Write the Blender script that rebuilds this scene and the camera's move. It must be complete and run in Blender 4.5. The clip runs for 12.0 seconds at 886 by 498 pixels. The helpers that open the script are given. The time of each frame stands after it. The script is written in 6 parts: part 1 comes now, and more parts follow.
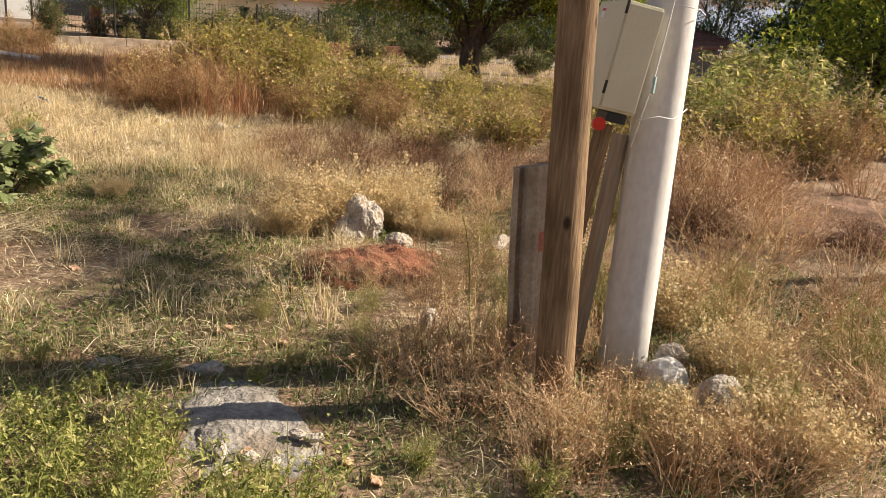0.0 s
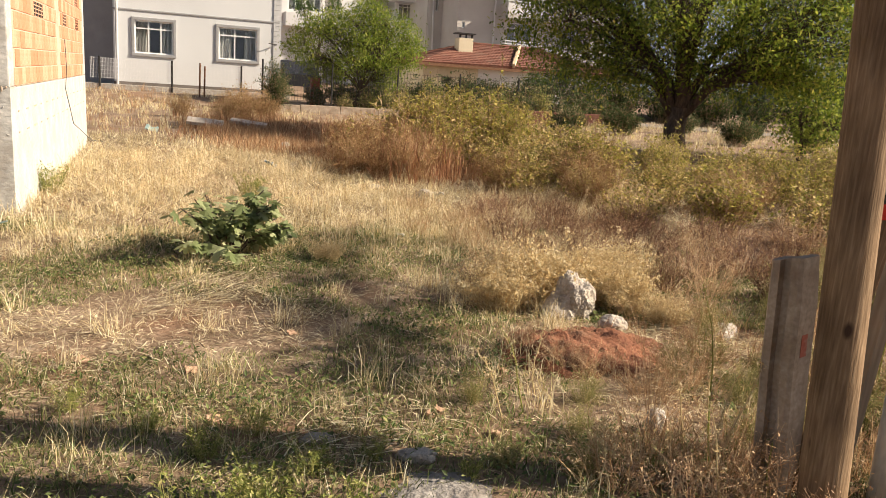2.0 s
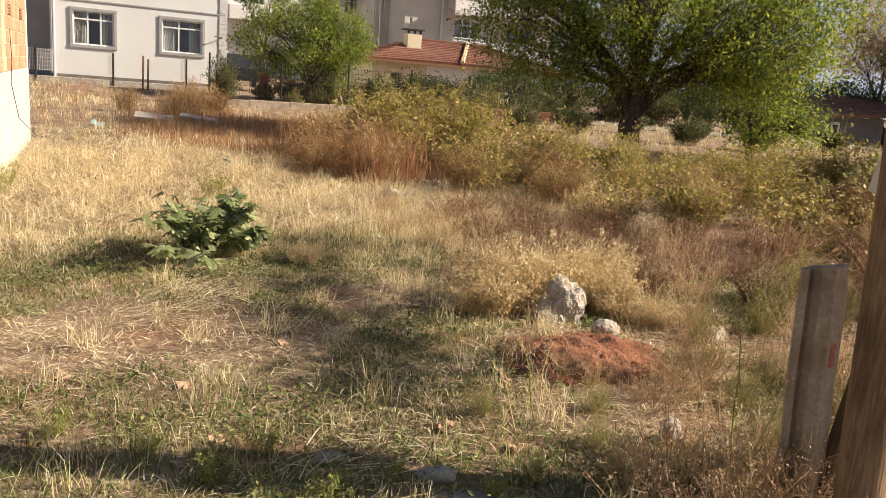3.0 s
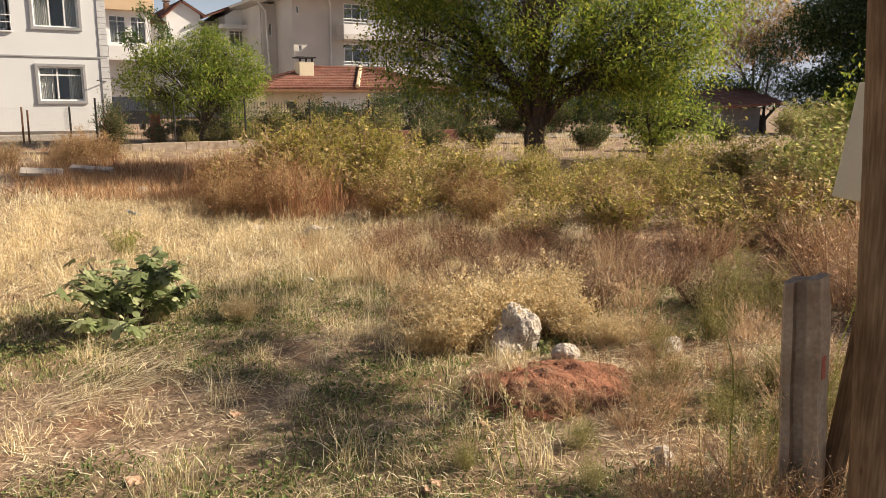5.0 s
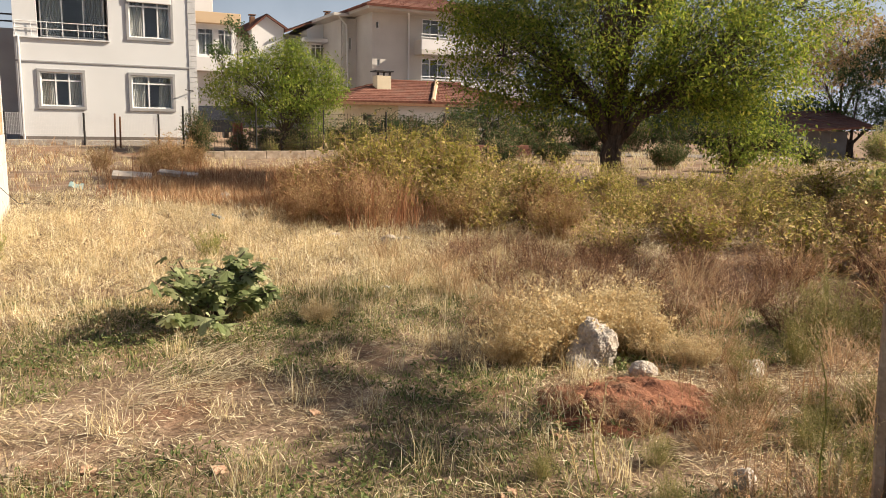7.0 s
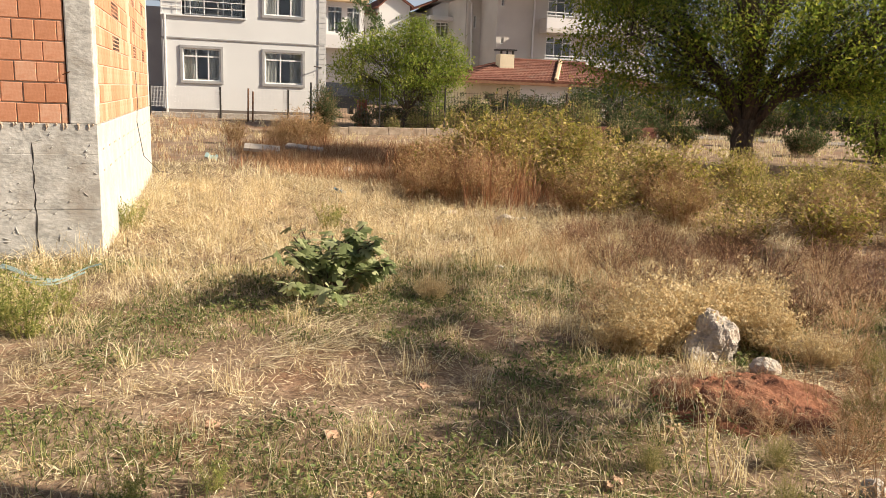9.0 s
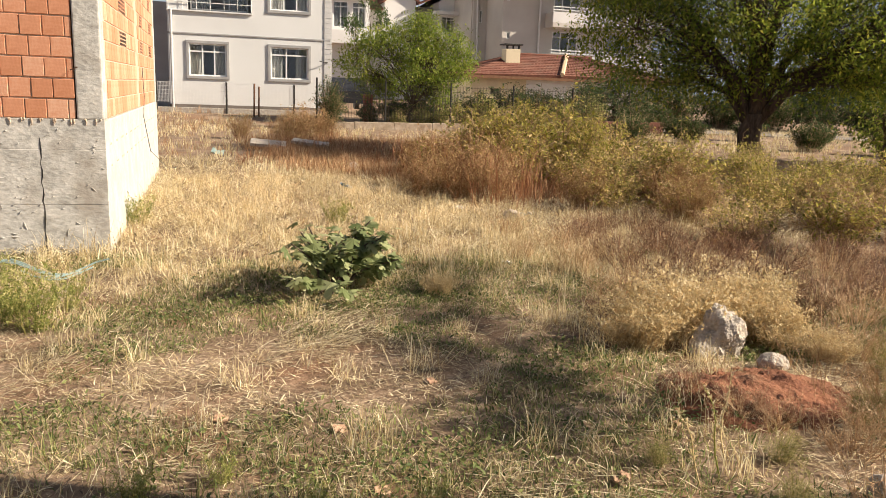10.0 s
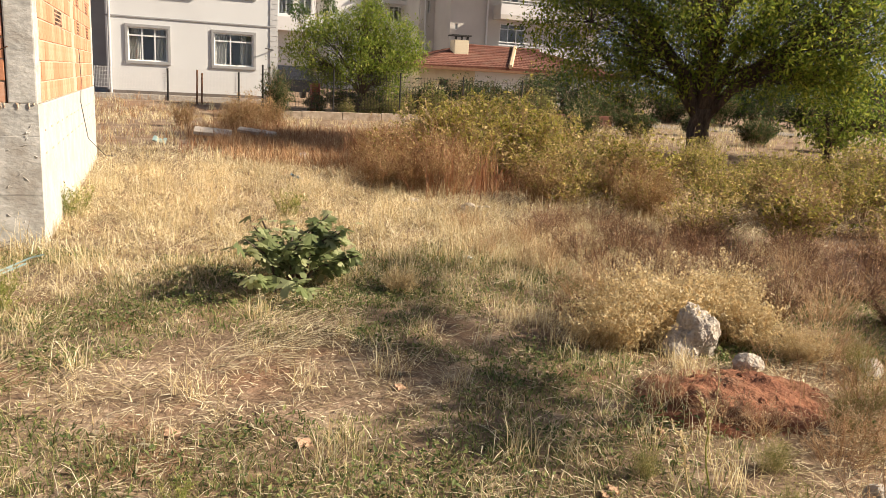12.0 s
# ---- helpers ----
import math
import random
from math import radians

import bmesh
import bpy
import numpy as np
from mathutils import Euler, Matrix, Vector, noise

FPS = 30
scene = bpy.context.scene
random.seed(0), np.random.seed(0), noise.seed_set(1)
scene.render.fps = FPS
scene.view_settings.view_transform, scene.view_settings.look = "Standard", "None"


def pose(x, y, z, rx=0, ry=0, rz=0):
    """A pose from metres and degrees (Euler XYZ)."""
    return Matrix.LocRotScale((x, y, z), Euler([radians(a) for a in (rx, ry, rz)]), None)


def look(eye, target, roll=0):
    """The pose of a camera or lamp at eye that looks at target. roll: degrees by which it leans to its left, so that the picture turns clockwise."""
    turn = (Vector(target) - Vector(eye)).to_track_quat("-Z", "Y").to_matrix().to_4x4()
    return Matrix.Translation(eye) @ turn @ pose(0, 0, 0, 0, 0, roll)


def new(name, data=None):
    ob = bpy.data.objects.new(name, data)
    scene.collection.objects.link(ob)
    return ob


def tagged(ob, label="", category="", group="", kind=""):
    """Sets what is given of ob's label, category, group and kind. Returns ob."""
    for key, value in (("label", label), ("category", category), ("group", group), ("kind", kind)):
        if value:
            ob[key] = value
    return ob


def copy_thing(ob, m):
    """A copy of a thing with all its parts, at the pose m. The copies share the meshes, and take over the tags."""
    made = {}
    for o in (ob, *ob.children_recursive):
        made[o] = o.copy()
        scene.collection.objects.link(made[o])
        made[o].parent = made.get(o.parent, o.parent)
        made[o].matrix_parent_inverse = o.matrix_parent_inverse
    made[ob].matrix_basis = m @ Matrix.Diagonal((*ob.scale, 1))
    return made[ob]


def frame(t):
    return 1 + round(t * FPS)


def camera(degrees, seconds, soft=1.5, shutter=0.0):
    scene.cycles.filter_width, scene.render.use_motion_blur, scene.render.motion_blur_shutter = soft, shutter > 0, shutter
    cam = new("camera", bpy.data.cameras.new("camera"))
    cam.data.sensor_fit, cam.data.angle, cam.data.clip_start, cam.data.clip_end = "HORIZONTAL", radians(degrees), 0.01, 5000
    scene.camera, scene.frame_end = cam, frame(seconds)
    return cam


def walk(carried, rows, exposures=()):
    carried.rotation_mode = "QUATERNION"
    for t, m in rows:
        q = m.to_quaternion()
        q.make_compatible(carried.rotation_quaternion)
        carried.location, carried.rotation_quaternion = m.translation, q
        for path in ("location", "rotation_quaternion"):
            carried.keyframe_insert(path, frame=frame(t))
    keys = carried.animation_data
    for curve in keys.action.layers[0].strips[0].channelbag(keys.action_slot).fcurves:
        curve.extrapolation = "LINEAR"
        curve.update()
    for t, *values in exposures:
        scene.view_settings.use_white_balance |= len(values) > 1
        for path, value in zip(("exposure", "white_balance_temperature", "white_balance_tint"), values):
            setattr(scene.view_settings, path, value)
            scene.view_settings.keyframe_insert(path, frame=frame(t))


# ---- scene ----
cam = camera(60.2, 12.0, soft=0.5)
PATH = [
    (0, (0.224, 0.498, 1.375), (1.317, 2.078, 0.819), 4.6),
    (0.5, (0.179, 0.555, 1.382), (1.003, 2.307, 0.88), 4.2),
    (1, (0.194, 0.648, 1.382), (0.929, 2.449, 0.916), 4.4),
    (1.5, (0.212, 0.737, 1.39), (0.903, 2.56, 0.945), 4.1),
    (2, (0.186, 0.795, 1.383), (0.86, 2.628, 0.953), 4.1),
    (2.5, (0.079, 0.887, 1.394), (0.762, 2.716, 0.961), 4.2),
    (3, (-0.026, 1.011, 1.386), (0.783, 2.789, 0.957), 4.8),
    (3.2, (-0.05, 1.05, 1.383), (0.794, 2.811, 0.952), 4.9),
    (4.8, (-0.119, 1.285, 1.444), (0.889, 2.968, 1.053), 0.0),
    (5, (-0.126, 1.289, 1.447), (0.894, 2.969, 1.076), 0.0),
    (5.5, (-0.118, 1.294, 1.448), (0.939, 2.957, 1.106), 0.1),
    (6, (-0.115, 1.284, 1.442), (1.035, 2.889, 1.12), 0.7),
    (6.5, (-0.173, 1.278, 1.437), (0.948, 2.903, 1.116), 1.7),
    (7, (-0.203, 1.288, 1.422), (0.664, 3.059, 1.088), 1.3),
    (7.5, (-0.212, 1.304, 1.413), (0.492, 3.143, 1.064), 1.8),
    (9.5, (-0.199, 1.29, 1.422), (0.379, 3.162, 1.018), 2.2),
    (10, (-0.208, 1.292, 1.42), (0.363, 3.164, 1.012), 2.2),
    (10.5, (-0.222, 1.298, 1.422), (0.344, 3.171, 1.007), 2.3),
    (11, (-0.25, 1.311, 1.419), (0.317, 3.183, 1.002), 2.4),
    (11.5, (-0.279, 1.372, 1.404), (0.306, 3.239, 0.985), 2.6),
    (12, (-0.247, 1.544, 1.399), (0.458, 3.367, 0.975), 3.2),
]
walk(cam, [(t, look(eye, target, roll)) for t, eye, target, roll in PATH])
scene.view_settings.exposure = 0.95

# ---- light ----
SUN_AZ, SUN_EL = 110.0, 32.0          # degrees clockwise from +y, and above the horizon
world = bpy.data.worlds.new("world")
scene.world = world
world.use_nodes = True
wn = world.node_tree.nodes
sky = wn.new("ShaderNodeTexSky")
sky.sky_type = "NISHITA"
sky.sun_disc = False
sky.ozone_density, sky.dust_density = 1.6, 2.5
sky.sun_elevation, sky.sun_rotation = radians(SUN_EL), radians(SUN_AZ)
wn["Background"].inputs["Strength"].default_value = 0.040
# pale haze towards the horizon and thin broken cloud
wl = world.node_tree.links
sky_co, sky_xyz = wn.new("ShaderNodeTexCoord"), wn.new("ShaderNodeSeparateXYZ")
wl.new(sky_co.outputs["Generated"], sky_xyz.inputs[0])
haze = wn.new("ShaderNodeMapRange")
haze.inputs[1].default_value, haze.inputs[2].default_value, haze.inputs[3].default_value, haze.inputs[4].default_value = 0.0, 0.30, 0.82, 0.0
wl.new(sky_xyz.outputs[2], haze.inputs[0])
cloud = wn.new("ShaderNodeTexNoise")
cloud.inputs["Scale"].default_value, cloud.inputs["Detail"].default_value = 7.0, 6
wl.new(sky_co.outputs["Generated"], cloud.inputs["Vector"])
veil = wn.new("ShaderNodeMath")
veil.operation, veil.use_clamp = "MULTIPLY_ADD", True
veil.inputs[1].default_value = 0.7
wl.new(cloud.outputs["Fac"], veil.inputs[0])
less = wn.new("ShaderNodeMath")
less.operation, less.inputs[1].default_value = "SUBTRACT", 0.32
wl.new(haze.outputs[0], less.inputs[0])
wl.new(less.outputs[0], veil.inputs[2])
sky_mix = wn.new("ShaderNodeMix")
sky_mix.data_type = "RGBA"
wl.new(veil.outputs[0], sky_mix.inputs[0])
wl.new(sky.outputs[0], sky_mix.inputs[6])
sky_mix.inputs[7].default_value = (8.4, 9.2, 10.6, 1)
wl.new(sky_mix.outputs[2], wn["Background"].inputs["Color"])
sun_data = bpy.data.lights.new("sun", "SUN")
sun_data.energy, sun_data.angle, sun_data.color = 5.0, radians(0.53), (1.0, 0.855, 0.68)
sun = new("sun", sun_data)
to_sun = Vector((math.sin(radians(SUN_AZ)) * math.cos(radians(SUN_EL)), math.cos(radians(SUN_AZ)) * math.cos(radians(SUN_EL)), math.sin(radians(SUN_EL))))
sun.matrix_world = look(to_sun * 50, (0, 0, 0))

# ---- materials ----
def nodes_of(name):
    m = bpy.data.materials.new(name)
    m.use_nodes = True
    return m, m.node_tree.nodes, m.node_tree.links


def ramp(nodes, stops):
    r = nodes.new("ShaderNodeValToRGB")
    e = r.color_ramp.elements
    e[0].position, e[0].color = stops[0][0], (*stops[0][1], 1)
    e[1].position, e[1].color = stops[-1][0], (*stops[-1][1], 1)
    for p, c in stops[1:-1]:
        k = e.new(p)
        k.color = (*c, 1)
    return r


def surface(name, colours, scale=4.0, fine=40.0, rough=0.85, bump=0.3, bump_dist=0.01, metal=0.0, stretch=(1, 1, 1), per_object=0.0, stain=None, spec=0.3):
    """Noise at two scales between colours, with relief. stain: a darker or redder colour in blotches."""
    m, n, l = nodes_of(name)
    b = n["Principled BSDF"]
    co = n.new("ShaderNodeTexCoord")
    mp = n.new("ShaderNodeMapping")
    mp.inputs["Scale"].default_value = stretch
    l.new(co.outputs["Object"], mp.inputs["Vector"])
    n1, n2 = n.new("ShaderNodeTexNoise"), n.new("ShaderNodeTexNoise")
    n1.inputs["Scale"].default_value, n1.inputs["Detail"].default_value = scale, 6
    n2.inputs["Scale"].default_value, n2.inputs["Detail"].default_value = fine, 5
    for k in (n1, n2):
        l.new(mp.outputs[0], k.inputs["Vector"])
    mix = n.new("ShaderNodeMath")
    mix.operation = "MULTIPLY_ADD"
    mix.inputs[1].default_value = 0.45
    l.new(n2.outputs["Fac"], mix.inputs[0])
    half = n.new("ShaderNodeMath")
    half.operation = "MULTIPLY"
    half.inputs[1].default_value = 0.55
    l.new(n1.outputs["Fac"], half.inputs[0])
    l.new(half.outputs[0], mix.inputs[2])
    value = mix.outputs[0]
    if per_object:
        info = n.new("ShaderNodeObjectInfo")
        add = n.new("ShaderNodeMath")
        add.operation = "MULTIPLY_ADD"
        add.inputs[1].default_value = per_object
        l.new(info.outputs["Random"], add.inputs[0])
        sub = n.new("ShaderNodeMath")
        sub.operation = "SUBTRACT"
        sub.inputs[1].default_value = per_object / 2
        l.new(value, sub.inputs[0])
        l.new(sub.outputs[0], add.inputs[2])
        value = add.outputs[0]
    k = len(colours)
    r = ramp(n, [(0.32 + 0.36 * i / (k - 1), c) for i, c in enumerate(colours)])
    l.new(value, r.inputs[0])
    colour = r.outputs[0]
    if stain:
        n3 = n.new("ShaderNodeTexNoise")
        n3.inputs["Scale"].default_value, n3.inputs["Detail"].default_value = scale * 0.6, 8
        l.new(co.outputs["Object"], n3.inputs["Vector"])
        s = ramp(n, [(0.52, (0, 0, 0)), (0.68, (1, 1, 1))])
        l.new(n3.outputs["Fac"], s.inputs[0])
        mx = n.new("ShaderNodeMix")
        mx.data_type = "RGBA"
        l.new(s.outputs[0], mx.inputs[0])
        l.new(colour, mx.inputs[6])
        mx.inputs[7].default_value = (*stain, 1)
        colour = mx.outputs[2]
    l.new(colour, b.inputs["Base Color"])
    b.inputs["Roughness"].default_value, b.inputs["Metallic"].default_value = rough, metal
    b.inputs["Specular IOR Level"].default_value = spec
    if bump:
        bp = n.new("ShaderNodeBump")
        bp.inputs["Strength"].default_value, bp.inputs["Distance"].default_value = bump, bump_dist
        l.new(mix.outputs[0], bp.inputs["Height"])
        l.new(bp.outputs[0], b.inputs["Normal"])
    return m


def leafy(name, stops, through_share=0.35, rough=0.6, spec=0.25):
    """Thin leaves and blades: colour by island, part of the light goes through."""
    m, n, l = nodes_of(name)
    b = n["Principled BSDF"]
    g = n.new("ShaderNodeNewGeometry")
    r = ramp(n, stops)
    l.new(g.outputs["Random Per Island"], r.inputs[0])
    nz = n.new("ShaderNodeTexNoise")
    nz.inputs["Scale"].default_value = 1.3
    co = n.new("ShaderNodeTexCoord")
    l.new(co.outputs["Object"], nz.inputs["Vector"])
    hs = n.new("ShaderNodeHueSaturation")
    v = n.new("ShaderNodeMapRange")
    v.inputs[1].default_value, v.inputs[2].default_value, v.inputs[3].default_value, v.inputs[4].default_value = 0.3, 0.7, 0.8, 1.2
    l.new(nz.outputs["Fac"], v.inputs[0])
    l.new(v.outputs[0], hs.inputs["Value"])
    l.new(r.outputs[0], hs.inputs["Color"])
    l.new(hs.outputs[0], b.inputs["Base Color"])
    b.inputs["Roughness"].default_value = rough
    b.inputs["Specular IOR Level"].default_value = spec
    t = n.new("ShaderNodeBsdfTranslucent")
    l.new(hs.outputs[0], t.inputs["Color"])
    mx = n.new("ShaderNodeMixShader")
    mx.inputs[0].default_value = through_share
    l.new(b.outputs[0], mx.inputs[1])
    l.new(t.outputs[0], mx.inputs[2])
    l.new(mx.outputs[0], n["Material Output"].inputs["Surface"])
    return m


M = {
    "soil": surface("soil", [(0.10, 0.066, 0.042), (0.24, 0.165, 0.108), (0.46, 0.355, 0.25)], 2.6, 34, 0.95, 1.0, 0.03, stain=(0.25, 0.145, 0.088)),
    "red_soil": surface("red_soil", [(0.14, 0.055, 0.032), (0.26, 0.11, 0.06), (0.38, 0.195, 0.11)], 6, 60, 0.95, 1.0, 0.025, stain=(0.19, 0.10, 0.06)),
    "bank_soil": surface("bank_soil", [(0.13, 0.075, 0.05), (0.23, 0.135, 0.09), (0.34, 0.22, 0.15)], 5, 50, 0.95, 1.0, 0.03, stain=(0.17, 0.11, 0.07)),
    "straw": leafy("straw", [(0.0, (0.34, 0.24, 0.12)), (0.25, (0.60, 0.48, 0.26)), (0.7, (0.79, 0.68, 0.43)), (1.0, (0.92, 0.85, 0.64))], 0.35),
    "litter": leafy("litter", [(0.0, (0.05, 0.035, 0.022)), (0.28, (0.22, 0.16, 0.09)), (0.55, (0.60, 0.50, 0.30)), (1.0, (0.94, 0.86, 0.62))], 0.2),
    "mat_green": leafy("mat_green", [(0.0, (0.06, 0.085, 0.028)), (0.5, (0.155, 0.20, 0.065)), (0.85, (0.30, 0.33, 0.115)), (1.0, (0.36, 0.34, 0.15))], 0.35),
    "dock": leafy("dock", [(0.0, (0.17, 0.065, 0.035)), (0.5, (0.36, 0.17, 0.09)), (1.0, (0.58, 0.36, 0.2))], 0.3),
    "grass": leafy("grass", [(0.0, (0.07, 0.10, 0.028)), (0.5, (0.17, 0.21, 0.065)), (0.8, (0.32, 0.33, 0.12)), (1.0, (0.55, 0.48, 0.24))], 0.35),
    "weed": leafy("weed", [(0.0, (0.14, 0.18, 0.04)), (0.45, (0.31, 0.34, 0.09)), (0.8, (0.50, 0.48, 0.17)), (1.0, (0.68, 0.59, 0.28))], 0.45),
    "rust": leafy("rust", [(0.0, (0.22, 0.11, 0.055)), (0.5, (0.43, 0.26, 0.14)), (1.0, (0.62, 0.43, 0.25))], 0.3),
    "dark_weed": leafy("dark_weed", [(0.0, (0.12, 0.06, 0.045)), (0.6, (0.24, 0.13, 0.085)), (1.0, (0.40, 0.26, 0.16))], 0.2),
    "dry_twig": leafy("dry_twig", [(0.0, (0.40, 0.23, 0.12)), (0.5, (0.63, 0.43, 0.245)), (1.0, (0.82, 0.65, 0.42))], 0.2),
    "twig": leafy("twig", [(0.0, (0.22, 0.13, 0.08)), (0.5, (0.42, 0.29, 0.17)), (1.0, (0.64, 0.50, 0.31))], 0.0),
    "pale_twig": leafy("pale_twig", [(0.0, (0.40, 0.28, 0.14)), (0.6, (0.58, 0.45, 0.24)), (1.0, (0.70, 0.60, 0.38))], 0.1),
    "pale_flower": leafy("pale_flower", [(0.0, (0.60, 0.44, 0.22)), (0.6, (0.72, 0.58, 0.33)), (1.0, (0.82, 0.72, 0.50))], 0.45),
    "thicket_leaf": leafy("thicket_leaf", [(0.0, (0.11, 0.12, 0.025)), (0.3, (0.30, 0.29, 0.06)), (0.6, (0.55, 0.48, 0.13)), (0.8, (0.66, 0.50, 0.20)), (1.0, (0.86, 0.70, 0.40))], 0.45),
    "grey_weed": leafy("grey_weed", [(0.0, (0.17, 0.17, 0.05)), (0.5, (0.36, 0.34, 0.12)), (0.85, (0.55, 0.48, 0.22)), (1.0, (0.70, 0.58, 0.32))], 0.4),
    "thicket_green": leafy("thicket_green", [(0.0, (0.14, 0.15, 0.03)), (0.4, (0.34, 0.32, 0.065)), (0.8, (0.58, 0.50, 0.14)), (1.0, (0.72, 0.54, 0.25))], 0.5),
    "brown_leaf": leafy("brown_leaf", [(0.0, (0.26, 0.17, 0.07)), (0.5, (0.42, 0.29, 0.13)), (1.0, (0.56, 0.43, 0.21))], 0.4),
    "walnut_leaf": leafy("walnut_leaf", [(0.0, (0.10, 0.15, 0.025)), (0.4, (0.20, 0.265, 0.04)), (0.8, (0.34, 0.385, 0.055)), (1.0, (0.50, 0.46, 0.09))], 0.55, 0.7, 0.2),
    "tree_leaf": leafy("tree_leaf", [(0.0, (0.12, 0.18, 0.028)), (0.6, (0.26, 0.33, 0.055)), (1.0, (0.46, 0.47, 0.11))], 0.5),
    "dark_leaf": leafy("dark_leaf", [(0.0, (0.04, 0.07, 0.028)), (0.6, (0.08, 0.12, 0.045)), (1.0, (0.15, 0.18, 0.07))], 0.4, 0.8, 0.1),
    "fig_leaf": leafy("fig_leaf", [(0.0, (0.11, 0.145, 0.055)), (0.5, (0.25, 0.29, 0.125)), (1.0, (0.48, 0.50, 0.28))], 0.4, 0.5),
    "dead_leaf": leafy("dead_leaf", [(0.0, (0.36, 0.20, 0.12)), (0.6, (0.55, 0.36, 0.24)), (1.0, (0.66, 0.52, 0.38))], 0.2),
    "bark": surface("bark", [(0.035, 0.025, 0.02), (0.09, 0.065, 0.05), (0.16, 0.12, 0.09)], 6, 30, 0.95, 1.0, 0.03, stretch=(1, 1, 0.3)),
    "pole_concrete": surface("pole_concrete", [(0.52, 0.50, 0.48), (0.63, 0.61, 0.585), (0.73, 0.71, 0.68)], 3, 50, 0.8, 0.4, 0.004, stretch=(1, 1, 0.5)),
    "post_concrete": surface("post_concrete", [(0.24, 0.19, 0.14), (0.37, 0.30, 0.23), (0.50, 0.42, 0.34)], 7, 60, 0.9, 0.8, 0.006, stain=(0.23, 0.165, 0.115)),
    "raw_concrete": surface("raw_concrete", [(0.31, 0.30, 0.28), (0.49, 0.48, 0.45), (0.65, 0.63, 0.59)], 5, 24, 0.9, 0.9, 0.012, stretch=(1, 1, 1.7), stain=(0.36, 0.33, 0.29)),
    "side_concrete": surface("side_concrete", [(0.40, 0.38, 0.34), (0.52, 0.50, 0.46), (0.62, 0.60, 0.55)], 5, 30, 0.9, 0.8, 0.01, stain=(0.46, 0.44, 0.39)),
    "mortar": surface("mortar", [(0.41, 0.31, 0.23), (0.51, 0.40, 0.30), (0.59, 0.48, 0.38)], 8, 60, 0.95, 0.5, 0.006),
    "brick": surface("brick", [(0.47, 0.205, 0.11), (0.57, 0.275, 0.165), (0.64, 0.38, 0.26)], 7, 45, 0.9, 0.5, 0.006, per_object=0.3),
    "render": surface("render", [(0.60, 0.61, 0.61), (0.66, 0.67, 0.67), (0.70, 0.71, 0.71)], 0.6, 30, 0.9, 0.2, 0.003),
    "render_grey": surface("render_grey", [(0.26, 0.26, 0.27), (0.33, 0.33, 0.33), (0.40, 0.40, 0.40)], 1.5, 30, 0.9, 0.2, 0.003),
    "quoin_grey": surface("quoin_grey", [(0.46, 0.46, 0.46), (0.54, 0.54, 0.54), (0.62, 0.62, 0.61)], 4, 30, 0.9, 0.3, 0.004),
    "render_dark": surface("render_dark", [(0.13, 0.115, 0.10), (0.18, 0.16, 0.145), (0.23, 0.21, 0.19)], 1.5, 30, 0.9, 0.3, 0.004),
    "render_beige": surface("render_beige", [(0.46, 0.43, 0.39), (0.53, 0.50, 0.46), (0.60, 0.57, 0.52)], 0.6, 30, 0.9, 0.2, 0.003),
    "render_white": surface("render_white", [(0.62, 0.61, 0.60), (0.68, 0.67, 0.66), (0.73, 0.72, 0.71)], 0.6, 30, 0.9, 0.2, 0.003),
    "render_tan": surface("render_tan", [(0.50, 0.36, 0.22), (0.57, 0.42, 0.27), (0.63, 0.48, 0.32)], 0.6, 30, 0.9, 0.2, 0.003),
    "render_cream": surface("render_cream", [(0.50, 0.42, 0.28), (0.60, 0.52, 0.37), (0.68, 0.60, 0.45)], 0.9, 30, 0.9, 0.3, 0.004, stain=(0.44, 0.36, 0.25)),
    "roof_tile": surface("roof_tile", [(0.105, 0.04, 0.028), (0.165, 0.066, 0.045), (0.24, 0.115, 0.08)], 2.0, 20, 0.9, 0.4, 0.01, per_object=0.15, stain=(0.17, 0.09, 0.065)),
    "pvc": surface("pvc", [(0.76, 0.76, 0.75), (0.80, 0.80, 0.79)], 3, 30, 0.4, 0.0),
    "dark_metal": surface("dark_metal", [(0.03, 0.03, 0.03), (0.06, 0.055, 0.05)], 6, 40, 0.6, 0.2, 0.002, metal=0.4),
    "rust_metal": surface("rust_metal", [(0.12, 0.06, 0.035), (0.22, 0.12, 0.07)], 6, 40, 0.9, 0.4, 0.003),
    "white_metal": surface("white_metal", [(0.62, 0.62, 0.62), (0.74, 0.74, 0.74)], 6, 40, 0.5, 0.1, 0.001),
    "box_paint": surface("box_paint", [(0.58, 0.555, 0.42), (0.62, 0.595, 0.455), (0.66, 0.63, 0.49)], 3, 70, 0.45, 0.08, 0.001, stain=(0.54, 0.51, 0.38)),
    "black_plastic": surface("black_plastic", [(0.02, 0.02, 0.02), (0.04, 0.04, 0.04)], 5, 50, 0.5, 0.1, 0.001),
    "red_plastic": surface("red_plastic", [(0.50, 0.025, 0.015), (0.62, 0.04, 0.02)], 5, 50, 0.4, 0.1, 0.001),
    "teal_plastic": surface("teal_plastic", [(0.30, 0.44, 0.44), (0.44, 0.58, 0.57)], 8, 50, 0.5, 0.1, 0.001),
    "blue_plastic": surface("blue_plastic", [(0.05, 0.14, 0.26), (0.12, 0.26, 0.40)], 8, 50, 0.4, 0.1, 0.001),
    "white_plastic": surface("white_plastic", [(0.70, 0.70, 0.68), (0.80, 0.80, 0.79)], 8, 50, 0.4, 0.1, 0.001),
